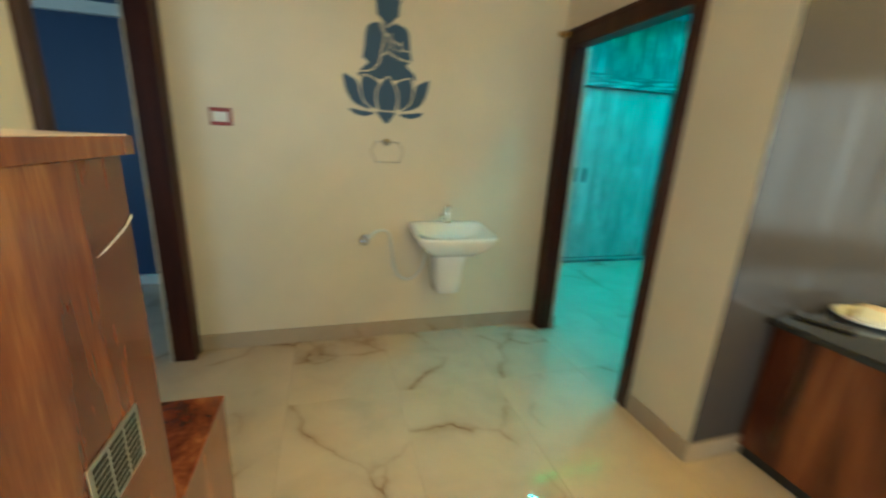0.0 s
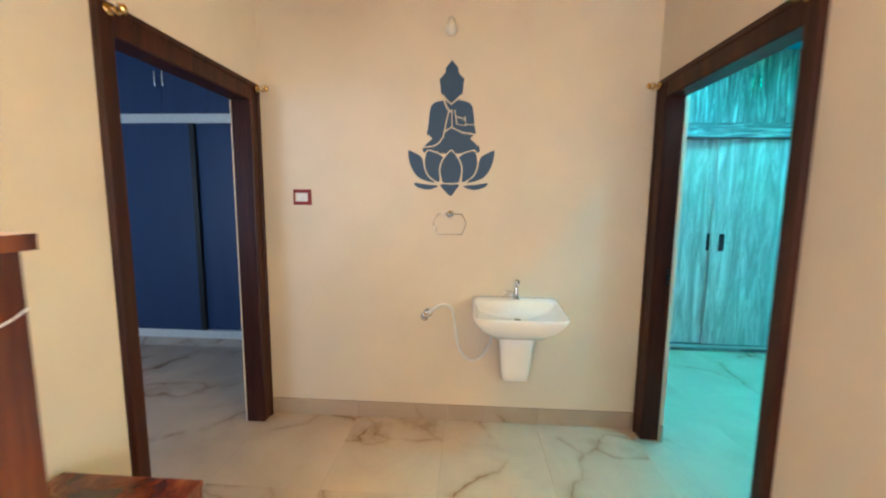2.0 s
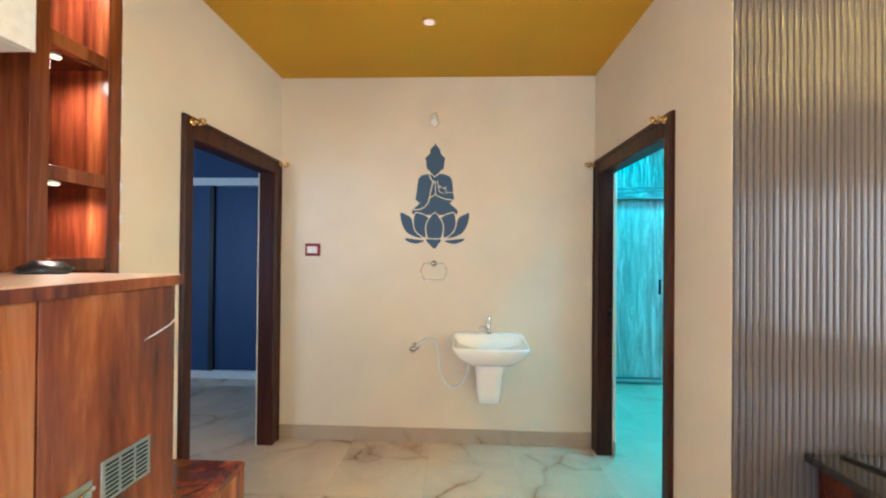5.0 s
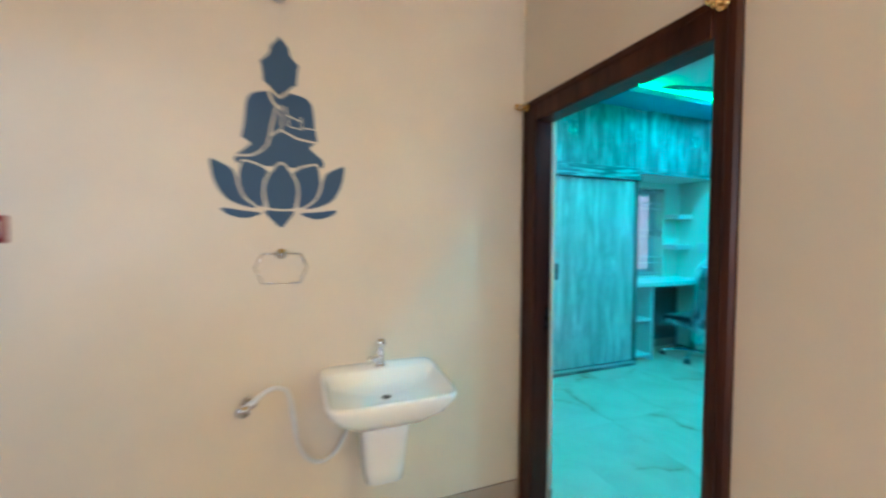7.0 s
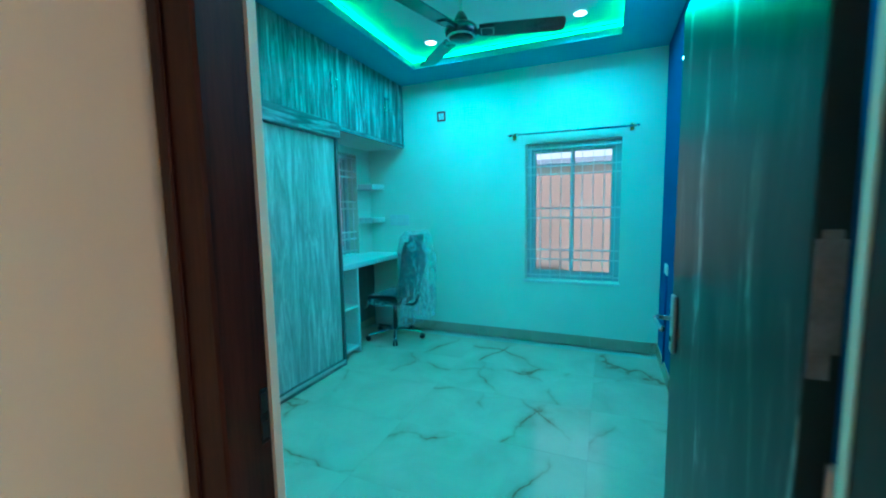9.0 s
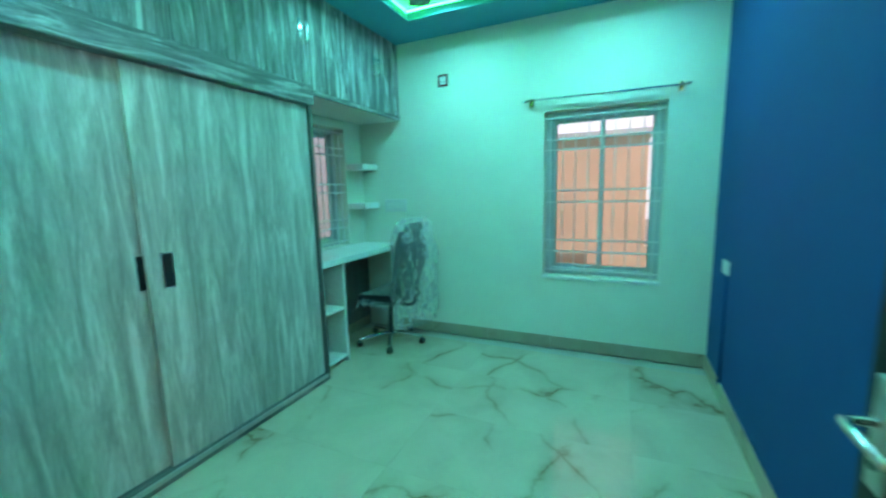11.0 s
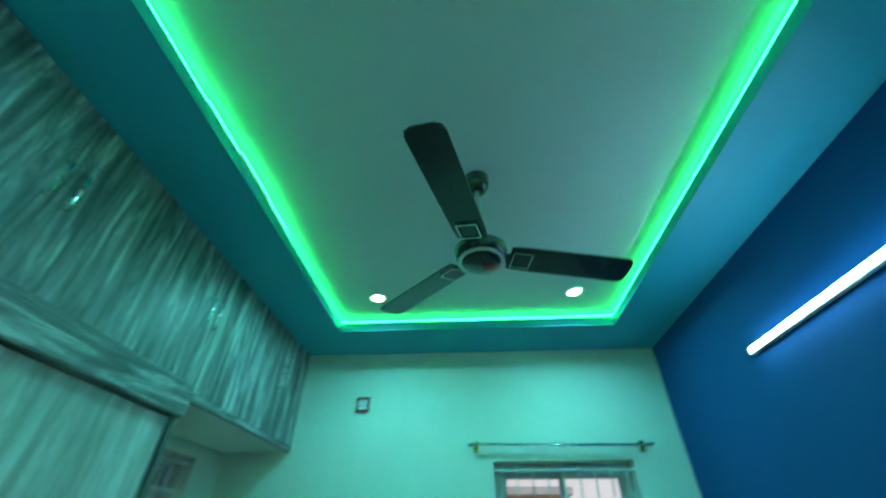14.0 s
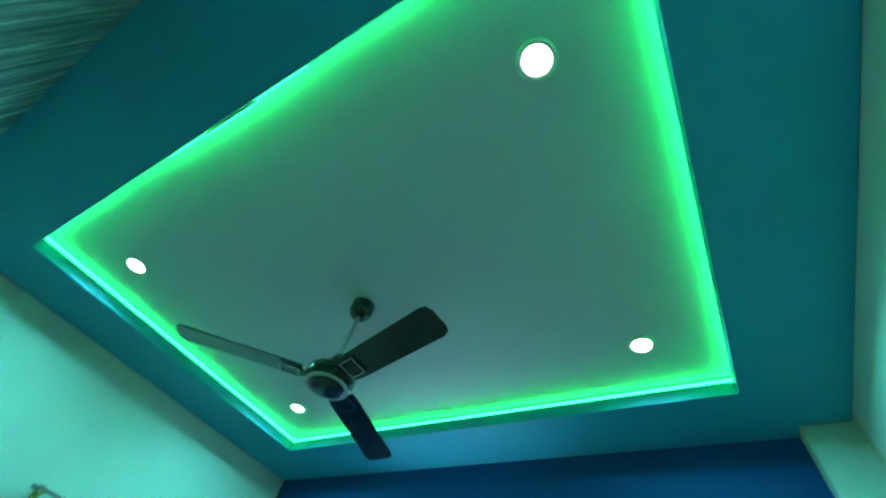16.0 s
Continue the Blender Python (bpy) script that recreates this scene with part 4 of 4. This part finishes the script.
def stroke(points, w, depth, parent):
    bm = bmesh.new()
    P = [Vector((MX + a * U, 0, MZ - b * U)) for a, b in points]
    left, right = [], []
    for i, p in enumerate(P):
        d = (P[min(i + 1, len(P) - 1)] - P[max(i - 1, 0)]).normalized()
        nrm = Vector((-d.z, 0, d.x)) * w * U / 2
        left.append(bm.verts.new((p.x + nrm.x, BK - depth, p.z + nrm.z)))
        right.append(bm.verts.new((p.x - nrm.x, BK - depth, p.z - nrm.z)))
    for i in range(len(P) - 1):
        bm.faces.new((left[i], left[i + 1], right[i + 1], right[i]))
    r = bmesh.ops.extrude_face_region(bm, geom=bm.faces[:])
    bmesh.ops.translate(bm, verts=[v for v in r["geom"] if isinstance(v, bmesh.types.BMVert)], vec=(0, 0.002, 0))
    bmesh.ops.recalc_face_normals(bm, faces=bm.faces)
    part("line", bm, CREAM, parent, "unpainted cream line")


for pts, w in (([(-40, 190), (-36, 215), (-25, 240), (-8, 258), (4, 262)], 9), ([(40, 186), (20, 205), (-2, 222), (-22, 205), (-42, 186)], 8),
               ([(-12, 250), (-30, 325), (-34, 350), (-44, 395), (-70, 425), (-100, 440), (-150, 444)], 7), ([(-34, 362), (0, 340), (60, 368), (132, 378)], 7),
               ([(2, 248), (4, 338)], 5), ([(16, 250), (30, 325), (76, 332), (70, 285)], 5), ([(20, 282), (70, 302)], 5), ([(76, 325), (130, 328)], 4)):
    stroke(pts, w, 0.0045, mural)
def rounded(points, side):
    """A closed outline drawn smoothly through its corners, on the given side of the middle."""
    out, n = [], len(points)
    for k in range(n):
        p0, p1, p2, p3 = (points[(k + q) % n] for q in (-1, 0, 1, 2))
        for step in range(4):
            u = step / 4
            out.append(tuple(0.5 * (2 * b + (c - a) * u + (2 * a - 5 * b + 4 * c - d) * u * u + (3 * b - a - 3 * c + d) * u ** 3) for a, b, c, d in zip(p0, p1, p2, p3)))
    return [(MX + side * a * U, MZ - b * U) for a, b in out]


outer_petal = [(228, 462), (226, 505), (212, 552), (180, 598), (130, 622), (86, 629), (116, 603), (140, 565), (151, 515), (163, 492), (195, 474)]
side_petal = [(128, 467), (140, 520), (134, 560), (114, 597), (62, 626), (63, 565), (50, 524), (36, 506), (62, 482), (98, 468)]
middle_petal = [(2, 464), (30, 494), (50, 530), (56, 568), (48, 612), (36, 630), (-36, 630), (-48, 612), (-56, 568), (-50, 530), (-30, 494)]
for side in (-1, 1):
    for k, outline_p in enumerate((outer_petal, side_petal)):
        out = rounded(outline_p, side)
        part("petal_edge", plate(grown(out, 0.0085), "y", BK, -0.0042 - 0.001 * k), CREAM, mural, "unpainted cream outline")
        part("petal", plate(out, "y", BK, -0.0048 - 0.001 * k), INK, mural)
out = rounded(middle_petal, 1)
part("petal_edge", plate(grown(out, 0.0085), "y", BK, -0.0064), CREAM, mural, "unpainted cream outline")
part("petal", plate(out, "y", BK, -0.0070), INK, mural)
for side in (-1, 1):
    part("leaf", plate(rounded([(198, 632), (176, 656), (120, 668), (68, 648), (130, 640)], side), "y", BK, -0.0030), INK, mural)
part("leaf", plate(rounded([(-56, 641), (-4, 636), (44, 641), (24, 674), (0, 701), (-32, 674)], 1), "y", BK, -0.0030), INK, mural)

# curtain brackets on the door heads
for wx, s in ((R - 0.024, -1), (L + 0.024, 1)):
    for y in (DY0 + 0.045, DY1 - 0.045):
        br = thing("curtain_bracket", (wx, y, 2.13), "small brass curtain rod bracket on the door frame", "bracket", "curtain brackets")
        part("plate", cyl((wx, y, 2.135), (wx + s * 0.008, y, 2.135), 0.02, seg=14), BRASS, br, "", True)
        part("arm", cyl((wx, y, 2.135), (wx + s * 0.034, y, 2.135), 0.007, seg=10), BRASS, br, "", True)
        bm = bmesh.new()
        for q in range(9):
            a = -2.6 + q * 0.45
            b = -2.6 + (q + 1) * 0.45
            cyl((wx + s * 0.042 + 0.014 * math.cos(a), y, 2.135 + 0.016 * math.sin(a)), (wx + s * 0.042 + 0.014 * math.cos(b), y, 2.135 + 0.016 * math.sin(b)), 0.006, seg=8, bm=bm)
        part("cup", bm, BRASS, br, "", True)
        part("finial", lathe([(0.004, -0.018), (0.012, -0.010), (0.014, 0.0), (0.010, 0.012), (0.003, 0.016)], (wx + s * 0.062, y, 2.135), 12), BRASS, br, "", True)


# ---- doors ----
def lever_handle(parent, m):
    bm = box(-0.022, 0.022, -0.012, 0, -0.095, 0.095, 0.003)
    bmesh.ops.transform(bm, matrix=m, verts=bm.verts)
    part("handle_plate", bm, STEEL, parent, "brushed steel handle plate")
    bm = tube([(0, -0.012, 0.02), (0, -0.045, 0.02), (-0.012, -0.058, 0.02), (-0.06, -0.060, 0.018), (-0.115, -0.056, 0.012)], 0.0085, 10)
    bmesh.ops.transform(bm, matrix=m, verts=bm.verts)
    part("lever", bm, CHROME, parent, "chrome lever", True)
    bm = cyl((0, -0.012, -0.05), (0, -0.016, -0.05), 0.009, seg=12)
    bmesh.ops.transform(bm, matrix=m, verts=bm.verts)
    part("keyhole", bm, BLACK, parent)


hinge = Vector((2.40, 1.998, 0))
turn = Matrix.Translation(hinge) @ Matrix.Rotation(radians(2.2), 4, "Z")
leaf_a = thing("bedroom_door", tuple(hinge), "dark streaked veneer door standing open into the bedroom", "door")
bm = box(0, 0.85, 0.0, 0.038, 0.012, 2.045, 0.002)
bmesh.ops.transform(bm, matrix=turn, verts=bm.verts)
slab = part("leaf", bm, LEAF, leaf_a)
# thin black strip added over the leaf's hinge edge to keep it dark
bm = box(-0.0025, -0.0002, 0.001, 0.037, 0.013, 2.044)
bmesh.ops.transform(bm, matrix=turn, verts=bm.verts)
part("edge_band", bm, BLACK, slab, "black strip added to darken the hinge edge")
bm = boxes((-0.0055, -0.0027, 0.003, 0.036, 1.25, 1.40), (-0.0055, -0.0027, 0.012, 0.036, 1.215, 1.25), (-0.0055, -0.0027, 0.008, 0.030, 1.40, 1.412), bevel=0.001)
bmesh.ops.transform(bm, matrix=turn, verts=bm.verts)
part("hinge_plate", bm, DULL, slab, "dull grey hinge plate")
lever_handle(slab, turn @ Matrix.Translation((0.79, 0.038, 1.06)) @ Matrix.Rotation(radians(180), 4, "Z") @ Matrix.Diagonal((-1, 1, 1, 1)))
for z in (0.25, 1.05, 1.85):
    bm = cyl((-0.004, 0.0, z - 0.05), (-0.004, 0.0, z + 0.05), 0.007, seg=10)
    bmesh.ops.transform(bm, matrix=turn, verts=bm.verts)
    part("hinge", bm, STEEL, slab, "steel hinge", True)
bm = boxes((0.85, 0.853, 0.008, 0.030, 0.97, 1.16), bevel=0.0005)
bmesh.ops.transform(bm, matrix=turn, verts=bm.verts)
part("lock_plate", bm, STEEL, slab)
bath = thing("bathroom_door", (BX0 - 0.08, 3.67, 0), "closed dark veneer bathroom door in its frame", "door")
bslab = part("leaf", box(BX0 - 0.095, BX0 - 0.06, 3.275, 4.06, 0.012, 2.088, 0.002), DARKLEAF, bath)
lever_handle(bslab, Matrix.Translation((BX0 - 0.06, 3.88, 1.07)) @ Matrix.Rotation(radians(90), 4, "Z") @ Matrix.Diagonal((1, 1, 1, 1)))
strike = thing("strike_plate", (R + 0.07, YF, 0.965), "dark bronze strike plate in the door jamb", "lock plate")
part("plate", box(R + 0.062, R + 0.084, YF - 0.002, YF, 0.975, 1.09, 0.0005), DARKFAN, strike)
part("slot", box(R + 0.065, R + 0.080, YF - 0.0035, YF - 0.0025, 0.985, 1.02), BLACK, strike)
part("slot", box(R + 0.065, R + 0.080, YF - 0.0035, YF - 0.0025, 1.04, 1.08), BLACK, strike)

# ---- far wall fixtures ----
rod = thing("curtain_rod", (BX1 - 0.05, 2.64, 2.18), "thin chrome curtain rod above the window", "curtain rod")
part("pole", cyl((BX1 - 0.055, 2.045, 2.188), (BX1 - 0.055, 3.225, 2.198), 0.009, seg=12), CHROME, rod, "", True)
for y in (2.075, 3.195):
    part("bracket", boxes((BX1 - 0.06, BX1, y - 0.008, y + 0.008, 2.178, 2.191), (BX1 - 0.006, BX1, y - 0.018, y + 0.018, 2.153, 2.223), bevel=0.002), BRASS, rod)
for y, s in ((2.045, -1), (3.225, 1)):
    part("finial", cyl((BX1 - 0.055, y, 2.193), (BX1 - 0.055, y + s * 0.03, 2.193), 0.016, 0.010, 12), CHROME, rod, "", True)
so = thing("socket", (BX1, 4.03, 2.43), "white socket in a dark red frame high on the wall", "socket")
part("frame", boxes((BX1 - 0.010, BX1, 3.98, 4.08, 2.43, 2.45), (BX1 - 0.010, BX1, 3.98, 4.08, 2.52, 2.54), (BX1 - 0.010, BX1, 3.98, 3.998, 2.45, 2.52), (BX1 - 0.010, BX1, 4.062, 4.08, 2.45, 2.52), bevel=0.002), RED, so)
part("insert", box(BX1 - 0.008, BX1, 3.998, 4.062, 2.45, 2.52, 0.001), PLASTIC, so)
for y, z in ((4.017, 2.475), (4.043, 2.475), (4.03, 2.502)):
    part("pin_hole", cyl((BX1 - 0.0095, y, z), (BX1 - 0.007, y, z), 0.006, seg=8), BLACK, so)
sb = thing("switchboard", (BX1, 4.60, 1.25), "white modular switchboard above the desk chair", "switch")
part("plate", box(BX1 - 0.012, BX1, 4.47, 4.73, 1.255, 1.385, 0.004), PLASTIC, sb)
for k in range(6):
    part("rocker", box(BX1 - 0.016, BX1 - 0.012, 4.50 + k * 0.034, 4.53 + k * 0.034, 1.29, 1.35, 0.0015), IVORY, sb)
bs = thing("socket_box", (5.53, BY0, 0.86), "white socket box on the blue wall", "socket")
part("plate", box(5.45, 5.60, BY0, BY0 + 0.012, 0.855, 0.945, 0.003), PLASTIC, bs)
for x in (5.485, 5.53, 5.57):
    part("rocker", box(x - 0.013, x + 0.013, BY0 + 0.012, BY0 + 0.015, 0.875, 0.925, 0.001), IVORY, bs)
single("conduit", cyl((5.47, BY0 + 0.009, 0.09), (5.47, BY0 + 0.009, 0.855), 0.009, seg=10), BLUE, "blue painted cable conduit on the wall", "conduit", smooth=True)

# ---- desk chair under plastic film ----
ch = thing("office_chair", (5.56, 4.477, 0), "black office chair wrapped in clear plastic film", "chair")
cx, cy = 5.56, 4.477
part("gas_lift", cyl((cx, cy, 0.09), (cx, cy, 0.40), 0.026, 0.020, 14), BLACK, ch, "", True)
part("hub", lathe([(0.045, 0.065), (0.05, 0.09), (0.035, 0.115)], (cx, cy, 0), 16), CHROME, ch, "", True)
for k in range(5):
    a = radians(-151.6 + 72 * k)
    ex, ey = cx + 0.315 * math.cos(a), cy + 0.315 * math.sin(a)
    lg = part("leg", tube([(cx + 0.03 * math.cos(a), cy + 0.03 * math.sin(a), 0.095), (cx + 0.16 * math.cos(a), cy + 0.16 * math.sin(a), 0.088), (ex, ey, 0.062)], 0.020, 10), CHROME, ch, "polished chrome base leg", True)
    px, py = -math.sin(a), math.cos(a)
    for s in (-1, 1):
        part("caster", cyl((ex + px * 0.006 * s, ey + py * 0.006 * s, 0.028), (ex + px * 0.024 * s, ey + py * 0.024 * s, 0.028), 0.028, 0.026, 14), BLACK, lg, "black caster wheel", True)
face = radians(82)
rotc = Matrix.Translation((cx, cy, 0)) @ Matrix.Rotation(face, 4, "Z")


def chair_part(name, bm, mat, label="", smooth=True):
    bmesh.ops.transform(bm, matrix=rotc, verts=bm.verts)
    return part(name, bm, mat, ch, label, smooth)


def cushion(sx, sy, z0, z1, bend):
    bm = bmesh.new()
    box(-sx, sx, -sy, sy, z0, z1, 0.03, bm, 3)
    for v in bm.verts:
        v.co.z -= bend * (v.co.x / sx) ** 2 * (1 if v.co.x > 0 else -0.5)
    return bm


chair_part("seat", cushion(0.225, 0.225, 0.425, 0.52, 0.02), BLACK, "dark cushioned seat")
bm = bmesh.new()
rows, cols = 12, 9
grid = []
for i in range(rows + 1):
    t = i / rows
    z = 0.53 + 0.58 * t
    w = 0.215 + 0.035 * math.sin(math.pi * t) - 0.06 * max(0, t - 0.8) / 0.2
    line = []
    for j in range(cols + 1):
        u = -1 + 2 * j / cols
        xx = -0.275 - 0.05 * t + 0.05 * u * u + 0.025 * math.cos(t * 5.0)
        line.append(bm.verts.new((xx, w * u, z)))
    grid.append(line)
for i in range(rows):
    for j in range(cols):
        bm.faces.new((grid[i][j], grid[i][j + 1], grid[i + 1][j + 1], grid[i + 1][j]))
bmesh.ops.solidify(bm, geom=bm.faces[:], thickness=0.03)
chair_part("backrest", bm, BLACK, "dark mesh backrest")
chair_part("headrest", box(-0.34, -0.295, -0.13, 0.13, 1.10, 1.18, 0.02, None, 2), BLACK)
chair_part("back_post", tube([(-0.10, 0, 0.40), (-0.28, 0, 0.42), (-0.325, 0, 0.58), (-0.32, 0, 0.9), (-0.32, 0, 1.13)], 0.018, 8), BLACK)
chair_part("tilt_lever", tube([(0.02, 0.05, 0.40), (0.05, 0.22, 0.41), (0.07, 0.28, 0.42)], 0.012, 8), BLACK)
chair_part("seat_plate", box(-0.12, 0.12, -0.10, 0.10, 0.385, 0.425, 0.012), BLACK, "black mechanism under the seat")
bm = bmesh.new()
rows, cols = 18, 28
prevr = None
for i in range(rows + 1):
    t = i / rows
    z = 0.27 + 0.95 * t
    ring_v = []
    for j in range(cols):
        a = 2 * math.pi * j / cols
        flare = 1.0 + 0.16 * (1 - t) ** 2
        top = max(0.0, (t - 0.86) / 0.14)
        wy = (0.255 * flare) * (1 - 0.55 * top ** 2)
        wx = (0.14 * flare) * (1 - 0.5 * top ** 2)
        nz = noise.noise(Vector((math.cos(a) * 2.2, math.sin(a) * 2.2, t * 4.0))) * 0.06 + noise.noise(Vector((math.cos(a) * 6, math.sin(a) * 6, t * 9.0))) * 0.016
        ring_v.append(bm.verts.new((-0.305 + (wx + nz) * math.cos(a), (wy + nz) * math.sin(a), z + nz * 0.4)))
    if prevr:
        for j in range(cols):
            bm.faces.new((prevr[j], prevr[(j + 1) % cols], ring_v[(j + 1) % cols], ring_v[j]))
    prevr = ring_v
bm.faces.new(prevr)
chair_part("film_cover", bm, FILM, "crumpled clear plastic film")
bm = bmesh.new()
prevr = None
for i in range(9):
    t = i / 8
    ln = []
    for j in range(9):
        u = -1 + j / 4
        nz = noise.noise(Vector((t * 5, u * 3, 3.3))) * 0.025
        drop = 0.12 * max(0, abs(u) - 0.75) / 0.25 + 0.10 * max(0, t - 0.8) / 0.2
        ln.append(bm.verts.new((-0.20 + 0.46 * t, 0.255 * u, 0.532 + nz - drop)))
    if prevr:
        for j in range(8):
            bm.faces.new((prevr[j], prevr[j + 1], ln[j + 1], ln[j]))
    prevr = ln
chair_part("seat_film", bm, FILM, "crumpled clear plastic film")

# dark pouch on the cabinet
pouch = bmesh.new()
bmesh.ops.create_uvsphere(pouch, u_segments=18, v_segments=10, radius=1)
for v in pouch.verts:
    k = 1 + 0.35 * noise.noise(v.co * 2.3)
    v.co = Vector((0.08 * k * v.co.x, 0.045 * k * v.co.y, max(-0.2, v.co.z) * 0.032 * k + 0.0064)) + Vector((-0.09, 1.185, 1.396))
single("pouch", pouch, BLACK, "small dark cloth pouch on the cabinet top", "pouch", smooth=True)

# white scuff on the cabinet's last door, added as a thin plate
scrap = plate([(1.106, 1.213), (1.136, 1.218), (1.171, 1.227), (1.201, 1.236), (1.233, 1.251), (1.233, 1.257), (1.206, 1.242), (1.166, 1.230), (1.126, 1.219)], "x", CX + 0.001, 0.0012)
single("film_scrap", scrap, PLASTIC, "white diagonal scuff on the cabinet door", "film scrap")

film_rng = random.Random(11)
for z in (1.46, 1.58, 1.71, 1.90, 2.10, 2.24, 2.47):
    w, h = film_rng.uniform(0.006, 0.016), film_rng.uniform(0.02, 0.06)
    tear = plate([(1.580, z), (1.580 + w, z + 0.2 * h), (1.584 + 0.4 * w, z + 0.5 * h), (1.581 + w, z + 0.8 * h), (1.578, z + h)], "x", L + 0.0045, 0.0012)
    single("film_scrap", tear, PLASTIC, "torn white packing film on the display unit's edge", "film scrap", group="film scraps")

# ---- skirting ----
def skirting(name, axis, at, out, a0, a1, mat=None, h=0.10, pitch=0.6):
    s = new(name)
    base_of[s] = Vector((0, 0, 0))
    tagged(s, "beige marble skirting tiles", kind="structure")
    a = a0
    while a < a1 - 0.01:
        b = min(a + pitch, a1)
        lo, hi = min(at, at + out), max(at, at + out)
        bm = box(a + 0.0007, b - 0.0007, lo, hi, 0, h, 0.002) if axis == "y" else box(lo, hi, a + 0.0007, b - 0.0007, 0, h, 0.002)
        part("skirting_tile", bm, mat or SKIRT, s)
        a = b


skirting("baseboard_basin", "y", BK, -0.014, L + 0.014, R - 0.014, h=0.107)
skirting("baseboard_left", "x", L, 0.014, 1.672, DY0 - 0.002, h=0.107)
skirting("baseboard_right", "x", R, -0.014, FY - 0.012, DY0 - 0.002, h=0.107)
skirting("baseboard_corner_left", "x", L, 0.014, DY1 + 0.001, BK - 0.0145, h=0.107)
skirting("baseboard_corner_right", "x", R, -0.014, DY1 + 0.001, BK - 0.0145, h=0.107)
skirting("baseboard_fluted", "y", FY, -0.012, R - 0.012, 2.565)
skirting("baseboard_far", "x", BX1, -0.012, BY0 + 0.012, 4.60, h=0.11)
skirting("baseboard_blue", "y", BY0, 0.012, 2.56, BX1, h=0.11)
skirting("baseboard_near", "x", WX0 - 0.001, 0.012, 4.132, WY - 0.014, h=0.11)
skirting("baseboard_pilaster", "y", 1.89, 0.010, BX0 + 0.012, 2.545)
skirting("baseboard_niche", "y", BY1, -0.02, 5.05, BX1 - 0.012)
skirting("baseboard_reveal_right", "y", YF - 0.003, -0.012, R + FD + 0.001, BX0, h=0.107)

# ---- floor tiles ----
tile = bmesh.new()
box(-0.5992 / 2, 0.5992 / 2, -1.1992 / 2, 1.1992 / 2, -0.012, 0.0, 0.0006, tile)
tile_mesh = bpy.data.meshes.new("tile")
tile.to_mesh(tile_mesh)
tile.free()
tile_mesh.materials.append(TILE)
for i in range(17):
    for j in range(8):
        x = -4.1 + 0.6 * i
        y = -3.05 + 1.2 * j
        if x < -0.6 and y < 0.8:
            continue
        if y > 4.2 and -0.2 < x < 2.1:
            continue
        t = new("tile", tile_mesh)
        t.location = (x, y, 0)
        t.rotation_euler = (0, 0, math.pi * ((i * 7 + j * 3) % 2))
        t.parent = FLOOR
